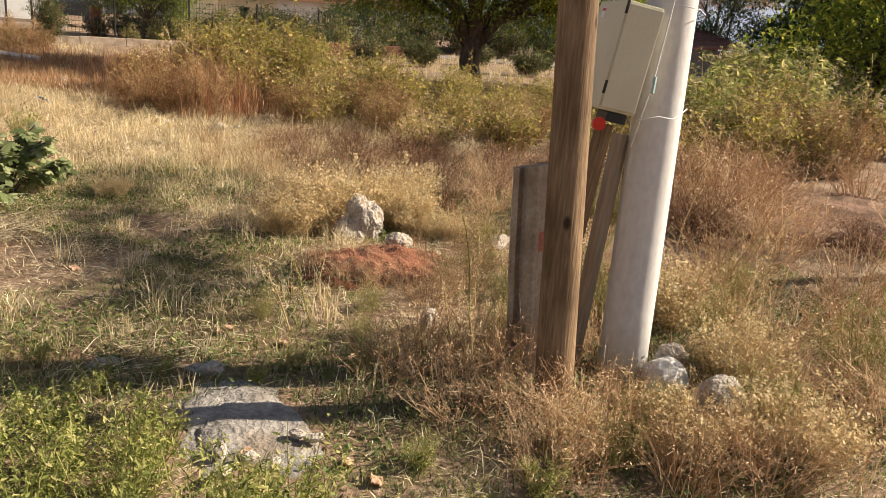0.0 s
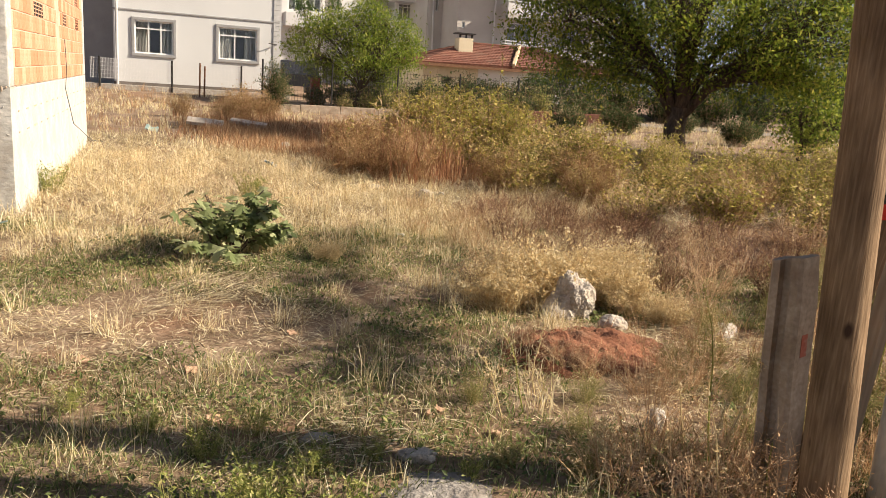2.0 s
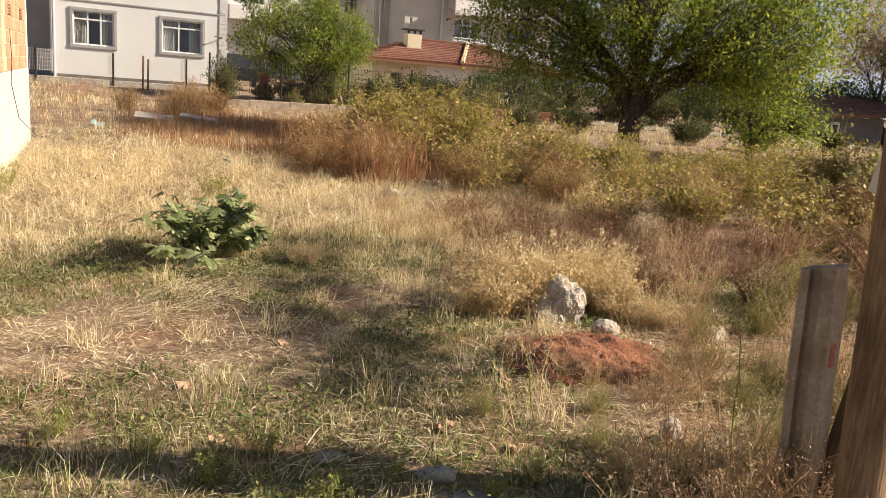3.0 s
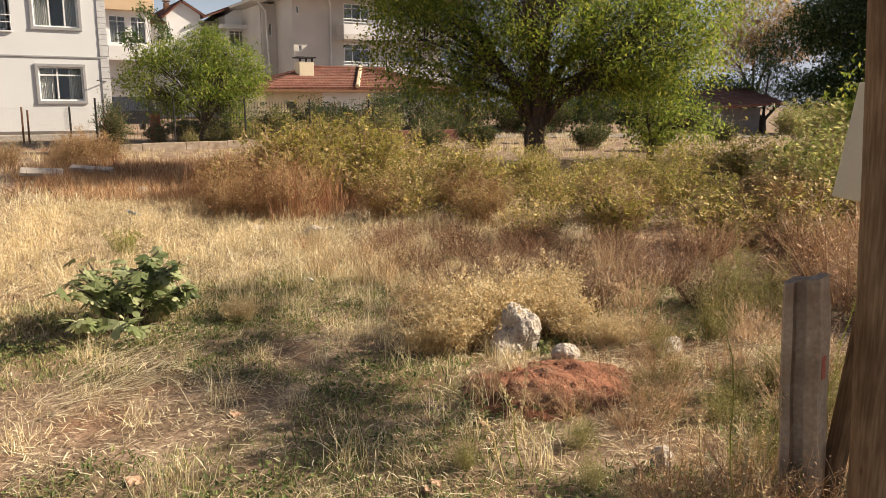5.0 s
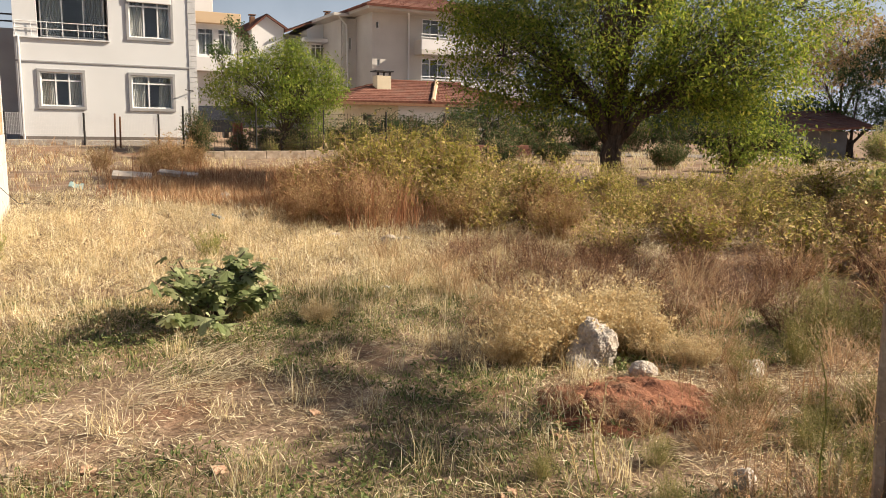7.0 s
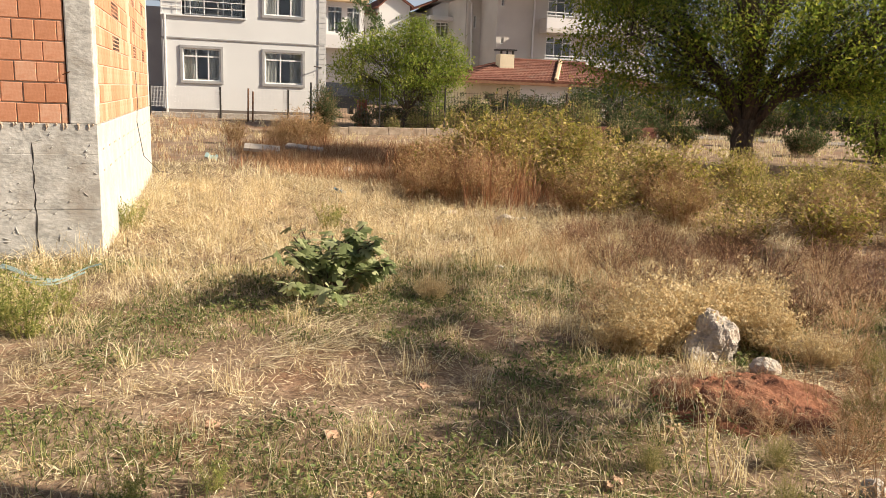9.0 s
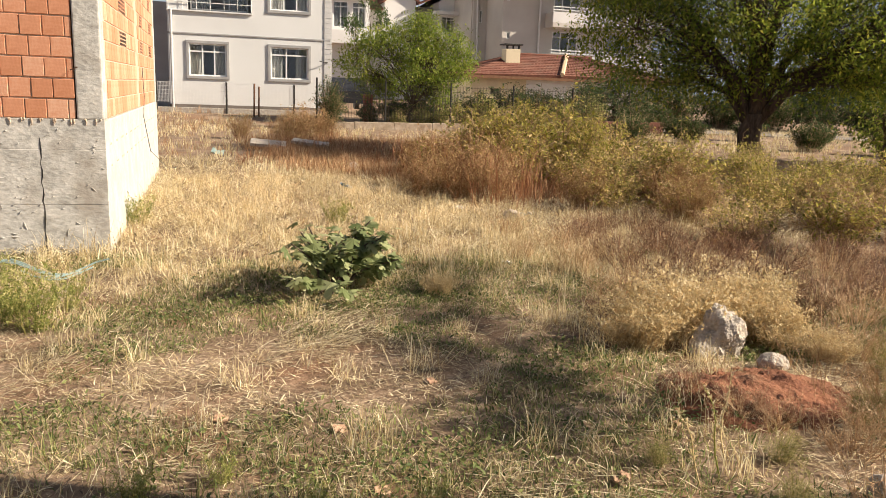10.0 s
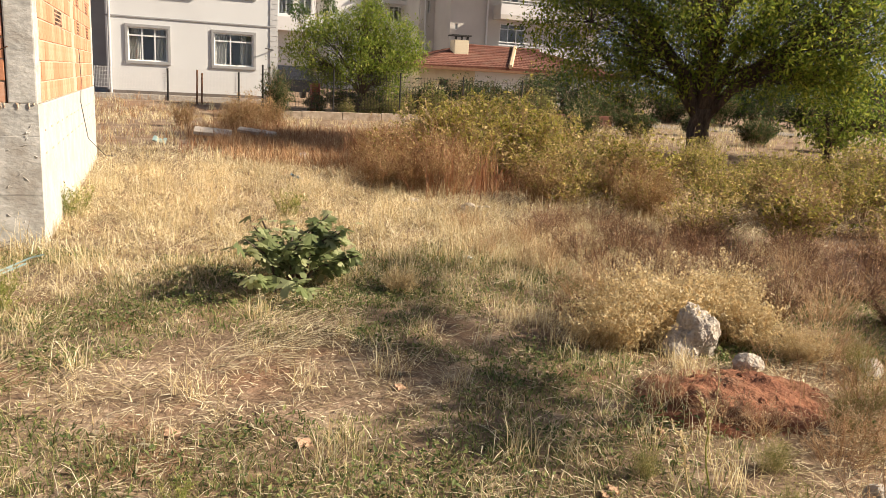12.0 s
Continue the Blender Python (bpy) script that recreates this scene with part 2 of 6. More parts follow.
    "limestone": surface("limestone", [(0.28, 0.24, 0.20), (0.46, 0.41, 0.35), (0.62, 0.57, 0.50)], 11, 60, 0.95, 1.0, 0.035, stain=(0.38, 0.31, 0.24)),
    "field_stone": surface("field_stone", [(0.26, 0.23, 0.20), (0.40, 0.365, 0.32), (0.54, 0.50, 0.44)], 12, 70, 0.95, 1.0, 0.02, stain=(0.33, 0.26, 0.20)),
    "grey_rock": surface("grey_rock", [(0.15, 0.138, 0.125), (0.29, 0.268, 0.243), (0.46, 0.43, 0.39)], 6, 45, 0.95, 1.0, 0.03, stain=(0.24, 0.19, 0.14)),
    "old_wood": surface("old_wood", [(0.23, 0.18, 0.13), (0.38, 0.31, 0.23), (0.53, 0.45, 0.35)], 6, 45, 0.9, 0.8, 0.006, stretch=(1, 1, 0.1)),
    "board": surface("board", [(0.38, 0.32, 0.27), (0.52, 0.46, 0.39), (0.64, 0.58, 0.51)], 6, 45, 0.9, 0.5, 0.004),
    "curtain": surface("curtain", [(0.30, 0.28, 0.26), (0.48, 0.46, 0.43)], 3, 12, 0.9, 0.6, 0.03, stretch=(6, 6, 0.2)),
    "red_wall": surface("red_wall", [(0.11, 0.045, 0.035), (0.17, 0.07, 0.05), (0.23, 0.11, 0.08)], 3, 30, 0.9, 0.4, 0.01),
    "path": surface("path", [(0.15, 0.13, 0.11), (0.22, 0.19, 0.165), (0.28, 0.25, 0.22)], 1.2, 30, 0.95, 0.5, 0.01),
    "car_paint": surface("car_paint", [(0.015, 0.016, 0.02), (0.025, 0.026, 0.03)], 3, 30, 0.25, 0.0, spec=0.6),
    "hole_shade": surface("hole_shade", [(0.008, 0.008, 0.008), (0.012, 0.011, 0.01)], 3, 30, 0.9, 0.0),
    "orange_paint": surface("orange_paint", [(0.34, 0.085, 0.055), (0.42, 0.15, 0.10)], 30, 90, 0.8, 0.2, 0.002, stain=(0.40, 0.27, 0.21)),
}
gm, gn, gl = nodes_of("glass")
gb = gn["Principled BSDF"]
gb.inputs["Base Color"].default_value = (0.85, 0.9, 0.92, 1)
gb.inputs["Roughness"].default_value, gb.inputs["Transmission Weight"].default_value, gb.inputs["IOR"].default_value = 0.03, 1.0, 1.45
M["glass"] = gm



def weathered_wood(name):
    """Round pole timber: long grain, dark drying cracks along it, and knots."""
    m, n, l = nodes_of(name)
    bs = n["Principled BSDF"]
    co = n.new("ShaderNodeTexCoord")

    def noise_at(stretch, scale, detail):
        mp = n.new("ShaderNodeMapping")
        mp.inputs["Scale"].default_value = stretch
        l.new(co.outputs["Object"], mp.inputs["Vector"])
        k = n.new("ShaderNodeTexNoise")
        k.inputs["Scale"].default_value, k.inputs["Detail"].default_value = scale, detail
        l.new(mp.outputs[0], k.inputs["Vector"])
        return k.outputs["Fac"]

    def blend(fac, a, c, mode="MIX"):
        mx = n.new("ShaderNodeMix")
        mx.data_type = "RGBA"
        mx.blend_type = mode
        l.new(fac, mx.inputs[0])
        l.new(a, mx.inputs[6])
        if isinstance(c, tuple):
            mx.inputs[7].default_value = (*c, 1)
        else:
            l.new(c, mx.inputs[7])
        return mx.outputs[2]

    grain = noise_at((1, 1, 0.06), 130, 8)
    base = ramp(n, [(0.30, (0.175, 0.118, 0.072)), (0.5, (0.24, 0.165, 0.10)), (0.70, (0.33, 0.24, 0.155))])
    l.new(grain, base.inputs[0])
    blotch = noise_at((1, 1, 0.4), 9, 9)
    tone = ramp(n, [(0.35, (0.58, 0.55, 0.52)), (0.65, (1.08, 1.05, 1.0))])
    l.new(blotch, tone.inputs[0])
    one = n.new("ShaderNodeValue")
    one.outputs[0].default_value = 1.0
    colour = blend(one.outputs[0], base.outputs[0], tone.outputs[0], "MULTIPLY")
    crack = ramp(n, [(0.24, (1, 1, 1)), (0.285, (0, 0, 0))])
    l.new(noise_at((1, 1, 0.03), 38, 3), crack.inputs[0])
    colour = blend(crack.outputs[0], colour, (0.10, 0.065, 0.04))
    mp = n.new("ShaderNodeMapping")
    mp.inputs["Scale"].default_value = (1.6, 1.6, 0.8)
    l.new(co.outputs["Object"], mp.inputs["Vector"])
    vo = n.new("ShaderNodeTexVoronoi")
    vo.inputs["Scale"].default_value = 4.5
    l.new(mp.outputs[0], vo.inputs["Vector"])
    knot = ramp(n, [(0.08, (1, 1, 1)), (0.13, (0, 0, 0))])
    l.new(vo.outputs["Distance"], knot.inputs[0])
    colour = blend(knot.outputs[0], colour, (0.055, 0.032, 0.02))
    l.new(colour, bs.inputs["Base Color"])
    bs.inputs["Roughness"].default_value, bs.inputs["Specular IOR Level"].default_value = 0.9, 0.2
    bp = n.new("ShaderNodeBump")
    bp.inputs["Strength"].default_value, bp.inputs["Distance"].default_value = 0.5, 0.006
    l.new(grain, bp.inputs["Height"])
    l.new(bp.outputs[0], bs.inputs["Normal"])
    return m


M["pole_wood"] = weathered_wood("pole_wood")
# ---- mesh helpers ----
rng = np.random.default_rng(7)


def mesh_of(name, verts, faces, mat, smooth=False):
    """faces: an integer array of triangles or of quads, or a list of tuples."""
    me = bpy.data.meshes.new(name)
    verts = np.asarray(verts, dtype=np.float32)
    if isinstance(faces, np.ndarray):
        n, k = faces.shape
        me.vertices.add(len(verts))
        me.vertices.foreach_set("co", verts.ravel())
        me.loops.add(n * k)
        me.loops.foreach_set("vertex_index", faces.astype(np.int32).ravel())
        me.polygons.add(n)
        me.polygons.foreach_set("loop_start", np.arange(0, n * k, k, dtype=np.int32))
        me.polygons.foreach_set("loop_total", np.full(n, k, dtype=np.int32))
        me.update(calc_edges=True)
        me.validate()
    else:
        me.from_pydata([tuple(v) for v in verts], [], faces)
        me.update()
    me.polygons.foreach_set("use_smooth", [smooth] * len(me.polygons))
    me.materials.append(M[mat])
    return me


class Geo:
    """Collects boxes, tubes and sheets of one part."""

    def __init__(self):
        self.v, self.f = [], []

    def add(self, v, f):
        o = len(self.v)
        self.v += [tuple(p) for p in v]
        self.f += [tuple(i + o for i in q) for q in f]
        return self

    def box(self, x0, x1, y0, y1, z0, z1):
        v = [(x, y, z) for z in (z0, z1) for y in (y0, y1) for x in (x0, x1)]
        return self.add(v, [(0, 2, 3, 1), (4, 5, 7, 6), (0, 1, 5, 4), (1, 3, 7, 5), (3, 2, 6, 7), (2, 0, 4, 6)])

    def soft_box(self, x0, x1, y0, y1, z0, z1, b=0.01):
        bm = bmesh.new()
        bmesh.ops.create_cube(bm, size=1)
        for w in bm.verts:
            w.co = ((x0 + x1) / 2 + w.co.x * (x1 - x0), (y0 + y1) / 2 + w.co.y * (y1 - y0), (z0 + z1) / 2 + w.co.z * (z1 - z0))
        bmesh.ops.bevel(bm, geom=bm.edges[:], offset=b, segments=2, affect="EDGES", profile=0.6)
        bm.verts.index_update()
        self.add([w.co[:] for w in bm.verts], [tuple(w.index for w in q.verts) for q in bm.faces])
        bm.free()
        return self

    def tube(self, pts, radii, n=8, cap=True, squash=1.0):
        pts = [Vector(p) for p in pts]
        rings, up = [], Vector((0.3, 0.2, 1)).normalized()
        for i, p in enumerate(pts):
            d = (pts[min(i + 1, len(pts) - 1)] - pts[max(i - 1, 0)]).normalized()
            s = d.cross(Vector((0, 1, 0)) if abs(d.y) < 0.9 else up).normalized()
            t = d.cross(s)
            r = radii[i] if isinstance(radii, (list, tuple)) else radii
            rings.append([p + r * (math.cos(a) * s + squash * math.sin(a) * t) for a in (2 * math.pi * k / n for k in range(n))])
        v = [q for ring in rings for q in ring]
        f = [(i * n + k, i * n + (k + 1) % n, (i + 1) * n + (k + 1) % n, (i + 1) * n + k) for i in range(len(pts) - 1) for k in range(n)]
        if cap:
            f += [tuple(range(n - 1, -1, -1)), tuple((len(pts) - 1) * n + k for k in range(n))]
        return self.add(v, f)

    def sheet(self, x0, x1, z0, z1, y0, y1, holes=()):
        """An upright wall between y0 and y1 with holes (x0, x1, z0, z1) right through it."""
        xs = sorted({x0, x1, *(h[0] for h in holes), *(h[1] for h in holes)})
        zs = sorted({z0, z1, *(h[2] for h in holes), *(h[3] for h in holes)})
        solid = lambda i, k: 0 <= i < len(xs) - 1 and 0 <= k < len(zs) - 1 and not any(h[0] < (xs[i] + xs[i + 1]) / 2 < h[1] and h[2] < (zs[k] + zs[k + 1]) / 2 < h[3] for h in holes)
        for i in range(len(xs) - 1):
            for k in range(len(zs) - 1):
                if not solid(i, k):
                    continue
                a, b, c, d = xs[i], xs[i + 1], zs[k], zs[k + 1]
                self.add([(a, y0, c), (b, y0, c), (b, y0, d), (a, y0, d)], [(0, 1, 2, 3)])
                self.add([(a, y1, c), (b, y1, c), (b, y1, d), (a, y1, d)], [(3, 2, 1, 0)])
                if not solid(i - 1, k):
                    self.add([(a, y0, c), (a, y0, d), (a, y1, d), (a, y1, c)], [(0, 1, 2, 3)])
                if not solid(i + 1, k):
                    self.add([(b, y0, c), (b, y1, c), (b, y1, d), (b, y0, d)], [(0, 1, 2, 3)])
                if not solid(i, k - 1):
                    self.add([(a, y0, c), (a, y1, c), (b, y1, c), (b, y0, c)], [(0, 1, 2, 3)])
                if not solid(i, k + 1):
                    self.add([(a, y0, d), (b, y0, d), (b, y1, d), (a, y1, d)], [(0, 1, 2, 3)])
        return self

    def turn(self, m):
        self.v = [tuple(m @ Vector(p)) for p in self.v]
        return self


def part(name, geo, mat, parent, label="", smooth=False):
    me = geo if isinstance(geo, bpy.types.Mesh) else mesh_of(name, geo.v, geo.f, mat, smooth)
    ob = new(name, me)
    ob.parent = parent
    if label:
        ob["label"] = label
    return ob


def thing(name, m=None, label="", category="", group="", kind=""):
    ob = new(name)
    ob.empty_display_size = 0.2
    if m is not None:
        ob.matrix_world = m
    return tagged(ob, label, category, group, kind)


def solo(name, geo, mat, m=None, label="", category="", group="", kind="", smooth=False):
    me = geo if isinstance(geo, bpy.types.Mesh) else mesh_of(name, geo.v, geo.f, mat, smooth)
    ob = new(name, me)
    if m is not None:
        ob.matrix_world = m
    return tagged(ob, label, category, group, kind)


# smooth value noise for many points at once, from a few turned waves
WAVES = [(rng.uniform(0, 6.28), rng.uniform(0, 6.28), s) for s in (0.35, 0.6, 0.9, 1.4, 2.1, 3.3, 5.0, 8.0) for _ in range(3)]


def wave(x, y, lo=0, hi=24, shift=0.0):
    t, w = 0.0, 0.0
    for a, p, s in WAVES[lo:hi]:
        t = t + np.sin((x * math.cos(a + shift) + y * math.sin(a + shift)) * s * 2 + p + 3 * shift) / s ** 0.6
        w += 1 / s ** 0.6
    return t / w ** 0.75


def smooth_step(a, b, v):
    t = np.clip((v - a) / (b - a), 0, 1)
    return t * t * (3 - 2 * t)


def gz(x, y):
    """Height of the ground."""
    x, y = np.asarray(x, dtype=float), np.asarray(y, dtype=float)
    near = np.exp(-((x - 2) ** 2 + (y - 5) ** 2) / 900)
    z = 0.28 * smooth_step(10.5, 15, y) * smooth_step(7, 11, x) + 0.25 * smooth_step(27.3, 30, y) + 0.025 * wave(x, y) * near
    z = z + 0.065 * np.exp(-(((x - 2.28) / 0.42) ** 2 + ((y - 4.2) / 0.26) ** 2))
    z = z + 0.10 * smooth_step(4.0, 6.5, x) * smooth_step(8.5, 4, y) * smooth_step(-6, 2, y)
    return z - 1.5 * smooth_step(24, 44, x)


def gzf(x, y):
    return float(gz(x, y))


def blades(px, py, h, w, lean=0.35, flat=0.0, z=None, droop=0.5, heading=None):
    """Three-sided grass blades: a quad and a tip, bent over. Arrays of places, heights and widths."""
    n = len(px)
    z = gz(px, py) - 0.01 if z is None else z
    a, b = rng.uniform(0, 2 * np.pi, n), rng.uniform(0, 2 * np.pi, n)
    if heading is not None:
        a = heading + rng.normal(0, 0.55, n)
        b = a + np.pi / 2 + rng.normal(0, 0.5, n)
    tilt = np.abs(rng.normal(0, lean, n)) + flat
    tilt = np.clip(tilt, 0, 1.5)
    dx, dy = np.cos(a) * np.sin(tilt), np.sin(a) * np.sin(tilt)
    dz = np.cos(tilt)
    t2 = np.clip(tilt + droop * rng.uniform(0, 1, n), 0, 1.62)
    ex, ey, ez = np.cos(a) * np.sin(t2), np.sin(a) * np.sin(t2), np.cos(t2)
    sx, sy = np.cos(b) * w / 2, np.sin(b) * w / 2
    base = np.stack([px, py, z], 1)
    side = np.stack([sx, sy, np.zeros(n)], 1)
    mid = base + np.stack([dx, dy, dz], 1) * (h * 0.55)[:, None]
    tip = mid + np.stack([ex, ey, ez], 1) * (h * 0.45)[:, None]
    v = np.stack([base - side, base + side, mid + side * 0.8, mid - side * 0.8, tip], 1).reshape(-1, 3)
    i = np.arange(n)[:, None] * 5
    f = np.concatenate([i + np.array([[0, 1, 2]]), i + np.array([[0, 2, 3]]), i + np.array([[3, 2, 4]])], 1).reshape(-1, 3)
    return v, f


def leaves(c, size, droop=0.4, aspect=0.45, fold=0.25):
    """Pointed leaves, folded along the middle, round the points c."""
    n = len(c)
    a = rng.uniform(0, 2 * np.pi, n)
    el = rng.normal(-droop, 0.5, n)
    d = np.stack([np.cos(a) * np.cos(el), np.sin(a) * np.cos(el), np.sin(el)], 1)
    s = np.stack([-np.sin(a), np.cos(a), rng.normal(0, 0.5, n)], 1)
    s /= np.linalg.norm(s, axis=1)[:, None]
    up = np.cross(d, s)
    L = (size * rng.uniform(0.6, 1.25, n))[:, None]
    m = c + d * L * 0.45
    v = np.stack([c, m + s * L * aspect / 2 + up * L * fold * 0.3, c + d * L, m - s * L * aspect / 2 + up * L * fold * 0.3], 1).reshape(-1, 3)
    i = np.arange(n)[:, None] * 4
    f = np.concatenate([i + np.array([[0, 1, 2]]), i + np.array([[0, 2, 3]])], 1).reshape(-1, 3)
    return v, f


def sticks(p, q, r):
    """Thin three-sided stems from p to q."""
    p, q = np.asarray(p, float), np.asarray(q, float)
    n = len(p)
    d = q - p
    d /= np.linalg.norm(d, axis=1)[:, None] + 1e-9
    s = np.cross(d, np.array([0.31, 0.77, 0.2]))
    s /= np.linalg.norm(s, axis=1)[:, None] + 1e-9
    t = np.cross(d, s)
    r = np.broadcast_to(np.asarray(r, float), (n,))[:, None]
    ring = [s * math.cos(k) + t * math.sin(k) for k in (0, 2.1, 4.2)]
    v = np.stack([p + ring[0] * r, p + ring[1] * r, p + ring[2] * r, q + ring[0] * r * 0.6, q + ring[1] * r * 0.6, q + ring[2] * r * 0.6], 1).reshape(-1, 3)
    i = np.arange(n)[:, None] * 6
    f = np.concatenate([i + np.array([w]) for w in ((0, 1, 4), (0, 4, 3), (1, 2, 5), (1, 5, 4), (2, 0, 3), (2, 3, 5))], 1).reshape(-1, 3)
    return v, f


def merge(*sets):
    o, vs, fs = 0, [], []
    for v, f in sets:
        vs.append(v)
        fs.append(f + o)
        o += len(v)
    return np.concatenate(vs), np.concatenate(fs)

# ---- ground ----
gx = np.concatenate([[-900, -400, -150, -60, -25, -12], np.linspace(-7, 14, 190), [16, 18, 20, 23, 26, 30, 40, 60, 100, 200, 450, 900]])
gy = np.concatenate([[-900, -400, -150, -60, -20, -8], np.linspace(-4, 17, 190), np.linspace(17.5, 36, 38), [40, 50, 70, 120, 250, 500, 900]])
GX, GY = np.meshgrid(gx, gy)
GZ = gz(GX, GY)
gv = np.stack([GX, GY, GZ], -1).reshape(-1, 3)
ii = (np.arange(len(gy) - 1)[:, None] * len(gx) + np.arange(len(gx) - 1)[None]).ravel()[:, None]
gf = np.concatenate([ii, ii + 1, ii + 1 + len(gx), ii + len(gx)], 1)
solo("ground", mesh_of("ground", gv, gf, "soil", True), "soil", label="dry lot of trodden soil with straw litter", category="ground", kind="structure")

# ---- brick building under construction ----
BX, BY0, BY1, BZ = -1.03, 7.99, 14.15, 1.08
brick_house = thing("brick_building", label="unfinished orange hollow brick building on a concrete plinth", category="building")
# plinth: two concrete faces with board marks
for k, (z0, z1) in enumerate(((-0.3, 0.40), (0.40, 0.84), (0.84, BZ))):
    part("plinth_course", Geo().soft_box(-5.0, BX - 0.001, BY0 - 0.003 - 0.002 * (k % 2), BY0 + 0.25, z0, z1, 0.004), "raw_concrete", brick_house, "grey board-marked concrete plinth")
for k in range(26):
    x = BX - 0.03 - 0.045 * k - 0.02 * math.sin(k * 3.7)
    L = 0.01 + 0.045 * abs(math.sin(k * 7.3)) ** 2
    part("mortar_drip", Geo().tube([(x, BY0 - 0.004, BZ + 0.004), (x + 0.004, BY0 - 0.009, BZ - L * 0.5), (x, BY0 - 0.006, BZ - L)], [0.007, 0.005, 0.0015], 6), "mortar", brick_house)
g = Geo().soft_box(BX - 0.25, BX, BY0 + 0.006, BY1, -0.3, BZ - 0.006, 0.012)
pits = Geo()
for k, z in enumerate((0.86, 0.68)):
    for j in range(14):
        y = BY0 + 0.3 + 0.42 * j
        pits.box(BX - 0.01, BX + 0.003, y, y + 0.06 + 0.05 * (j % 3), z, z + 0.016)
part("plinth_side", g, "side_concrete", brick_house, "pale sunlit concrete side of the plinth")
part("formwork_scar", pits, "mortar", brick_house, "dark marks of the formwork")["kind"] = "stuff"
part("crack", Geo().tube([(-1.51 + 0.006 * math.sin(i * 1.7 + i * i), BY0 - 0.003, 0.93 - 0.05 * i) for i in range(19)], [0.002 + 0.005 * abs(math.sin(i * 2.3)) for i in range(19)], 5), "dark_metal", brick_house, "dark vertical crack")
part("corner_column", Geo().soft_box(BX - 0.20, BX - 0.003, BY0 - 0.006, BY0 + 0.22, BZ, 3.3, 0.012), "raw_concrete", brick_house, "grey concrete corner column")
part("column", Geo().soft_box(BX - 0.2, BX - 0.002, BY1 - 0.2, BY1, BZ, 3.3, 0.01), "raw_concrete", brick_house)
part("slab", Geo().soft_box(-5.0, BX + 0.004, BY0 - 0.004, BY1 + 0.002, 3.3, 3.5, 0.01), "raw_concrete", brick_house, "concrete floor slab")
part("inner_wall", Geo().box(-5.0, BX - 0.214, BY0 + 0.012, BY0 + 0.22, BZ, 3.3), "mortar", brick_house)
VENTS = [(a, b, BZ + 0.003 + 0.157 * k, BZ + 0.155 + 0.157 * k) for a, b in ((9.412, 10.008), (11.612, 12.008), (13.012, 13.408)) for k in (4, 6, 8)]
g = Geo().sheet(BY0 + 0.22, BY1 - 0.2, BZ, 3.3, 0.0, 0.16, VENTS)
g.turn(Matrix.Translation((BX - 0.009, 0, 0)) @ Matrix.Rotation(math.pi / 2, 4, "Z"))
part("side_wall", g, "mortar", brick_house)
part("back_wall", Geo().box(-5.0, BX - 0.2, BY1 - 0.2, BY1, -0.3, 3.3), "mortar", brick_house)
part("far_wall", Geo().box(-5.2, -5.0, BY0, BY1, -0.3, 3.3), "mortar", brick_house)
for y0, y1, z0, z1 in VENTS:
    g = Geo()
    for i in range(7):
        y = y0 + (y1 - y0) * i / 6
        g.box(BX - 0.0066, BX - 0.0058, y - 0.006, y + 0.006, z0, z1)
    for i in range(5):
        z = z0 + 0.004 + (z1 - z0 - 0.008) * i / 4
        g.box(BX - 0.0064, BX - 0.0060, y0, y1, z - 0.005, z + 0.005)
    # near-black box stands in for the shade inside each opening
    part("opening", Geo().box(BX - 0.03, BX - 0.0072, y0, y1, z0, z1), "hole_shade", brick_house, "black box for the shade inside the opening")
    part("vent_lattice", g, "brick", brick_house, "perforated brick in a small opening")
rs = random.Random(21)
ridges = Geo()
for k in range(70):
    x, z, a, L = BX - rs.uniform(0.02, 1.3), rs.uniform(0.1, 1.03), rs.gauss(0.3, 0.7), rs.uniform(0.015, 0.07)
    ridges.tube([(x, BY0 - 0.004, z), (x + L * math.cos(a) / 2, BY0 - 0.008, z + L * math.sin(a) / 2), (x + L * math.cos(a), BY0 - 0.004, z + L * math.sin(a))], [0.002, 0.004, 0.0015], 5)
part("mortar_ridge", ridges, "raw_concrete", brick_house, "rough ridges and drips of mortar")["kind"] = "stuff"
part("nail", Geo().tube([(BX - 0.23, BY0 - 0.002, 1.46), (BX - 0.17, BY0 - 0.05, 1.485)], 0.004, 6), "rust_metal", brick_house, "rusty bent nail")
cable = Geo().tube([(BX + 0.012, 11.6, 1.55), (BX + 0.02, 11.63, 1.2), (BX + 0.015, 11.5, 0.95), (BX + 0.05, 11.9, 0.5), (BX + 0.2, 12.6, 0.22), (BX + 0.3, 13.2, 0.15)], 0.0045, 5)
solo("cable", cable, "black_plastic", label="thin black cable hanging down the brick wall", category="cable", smooth=True)


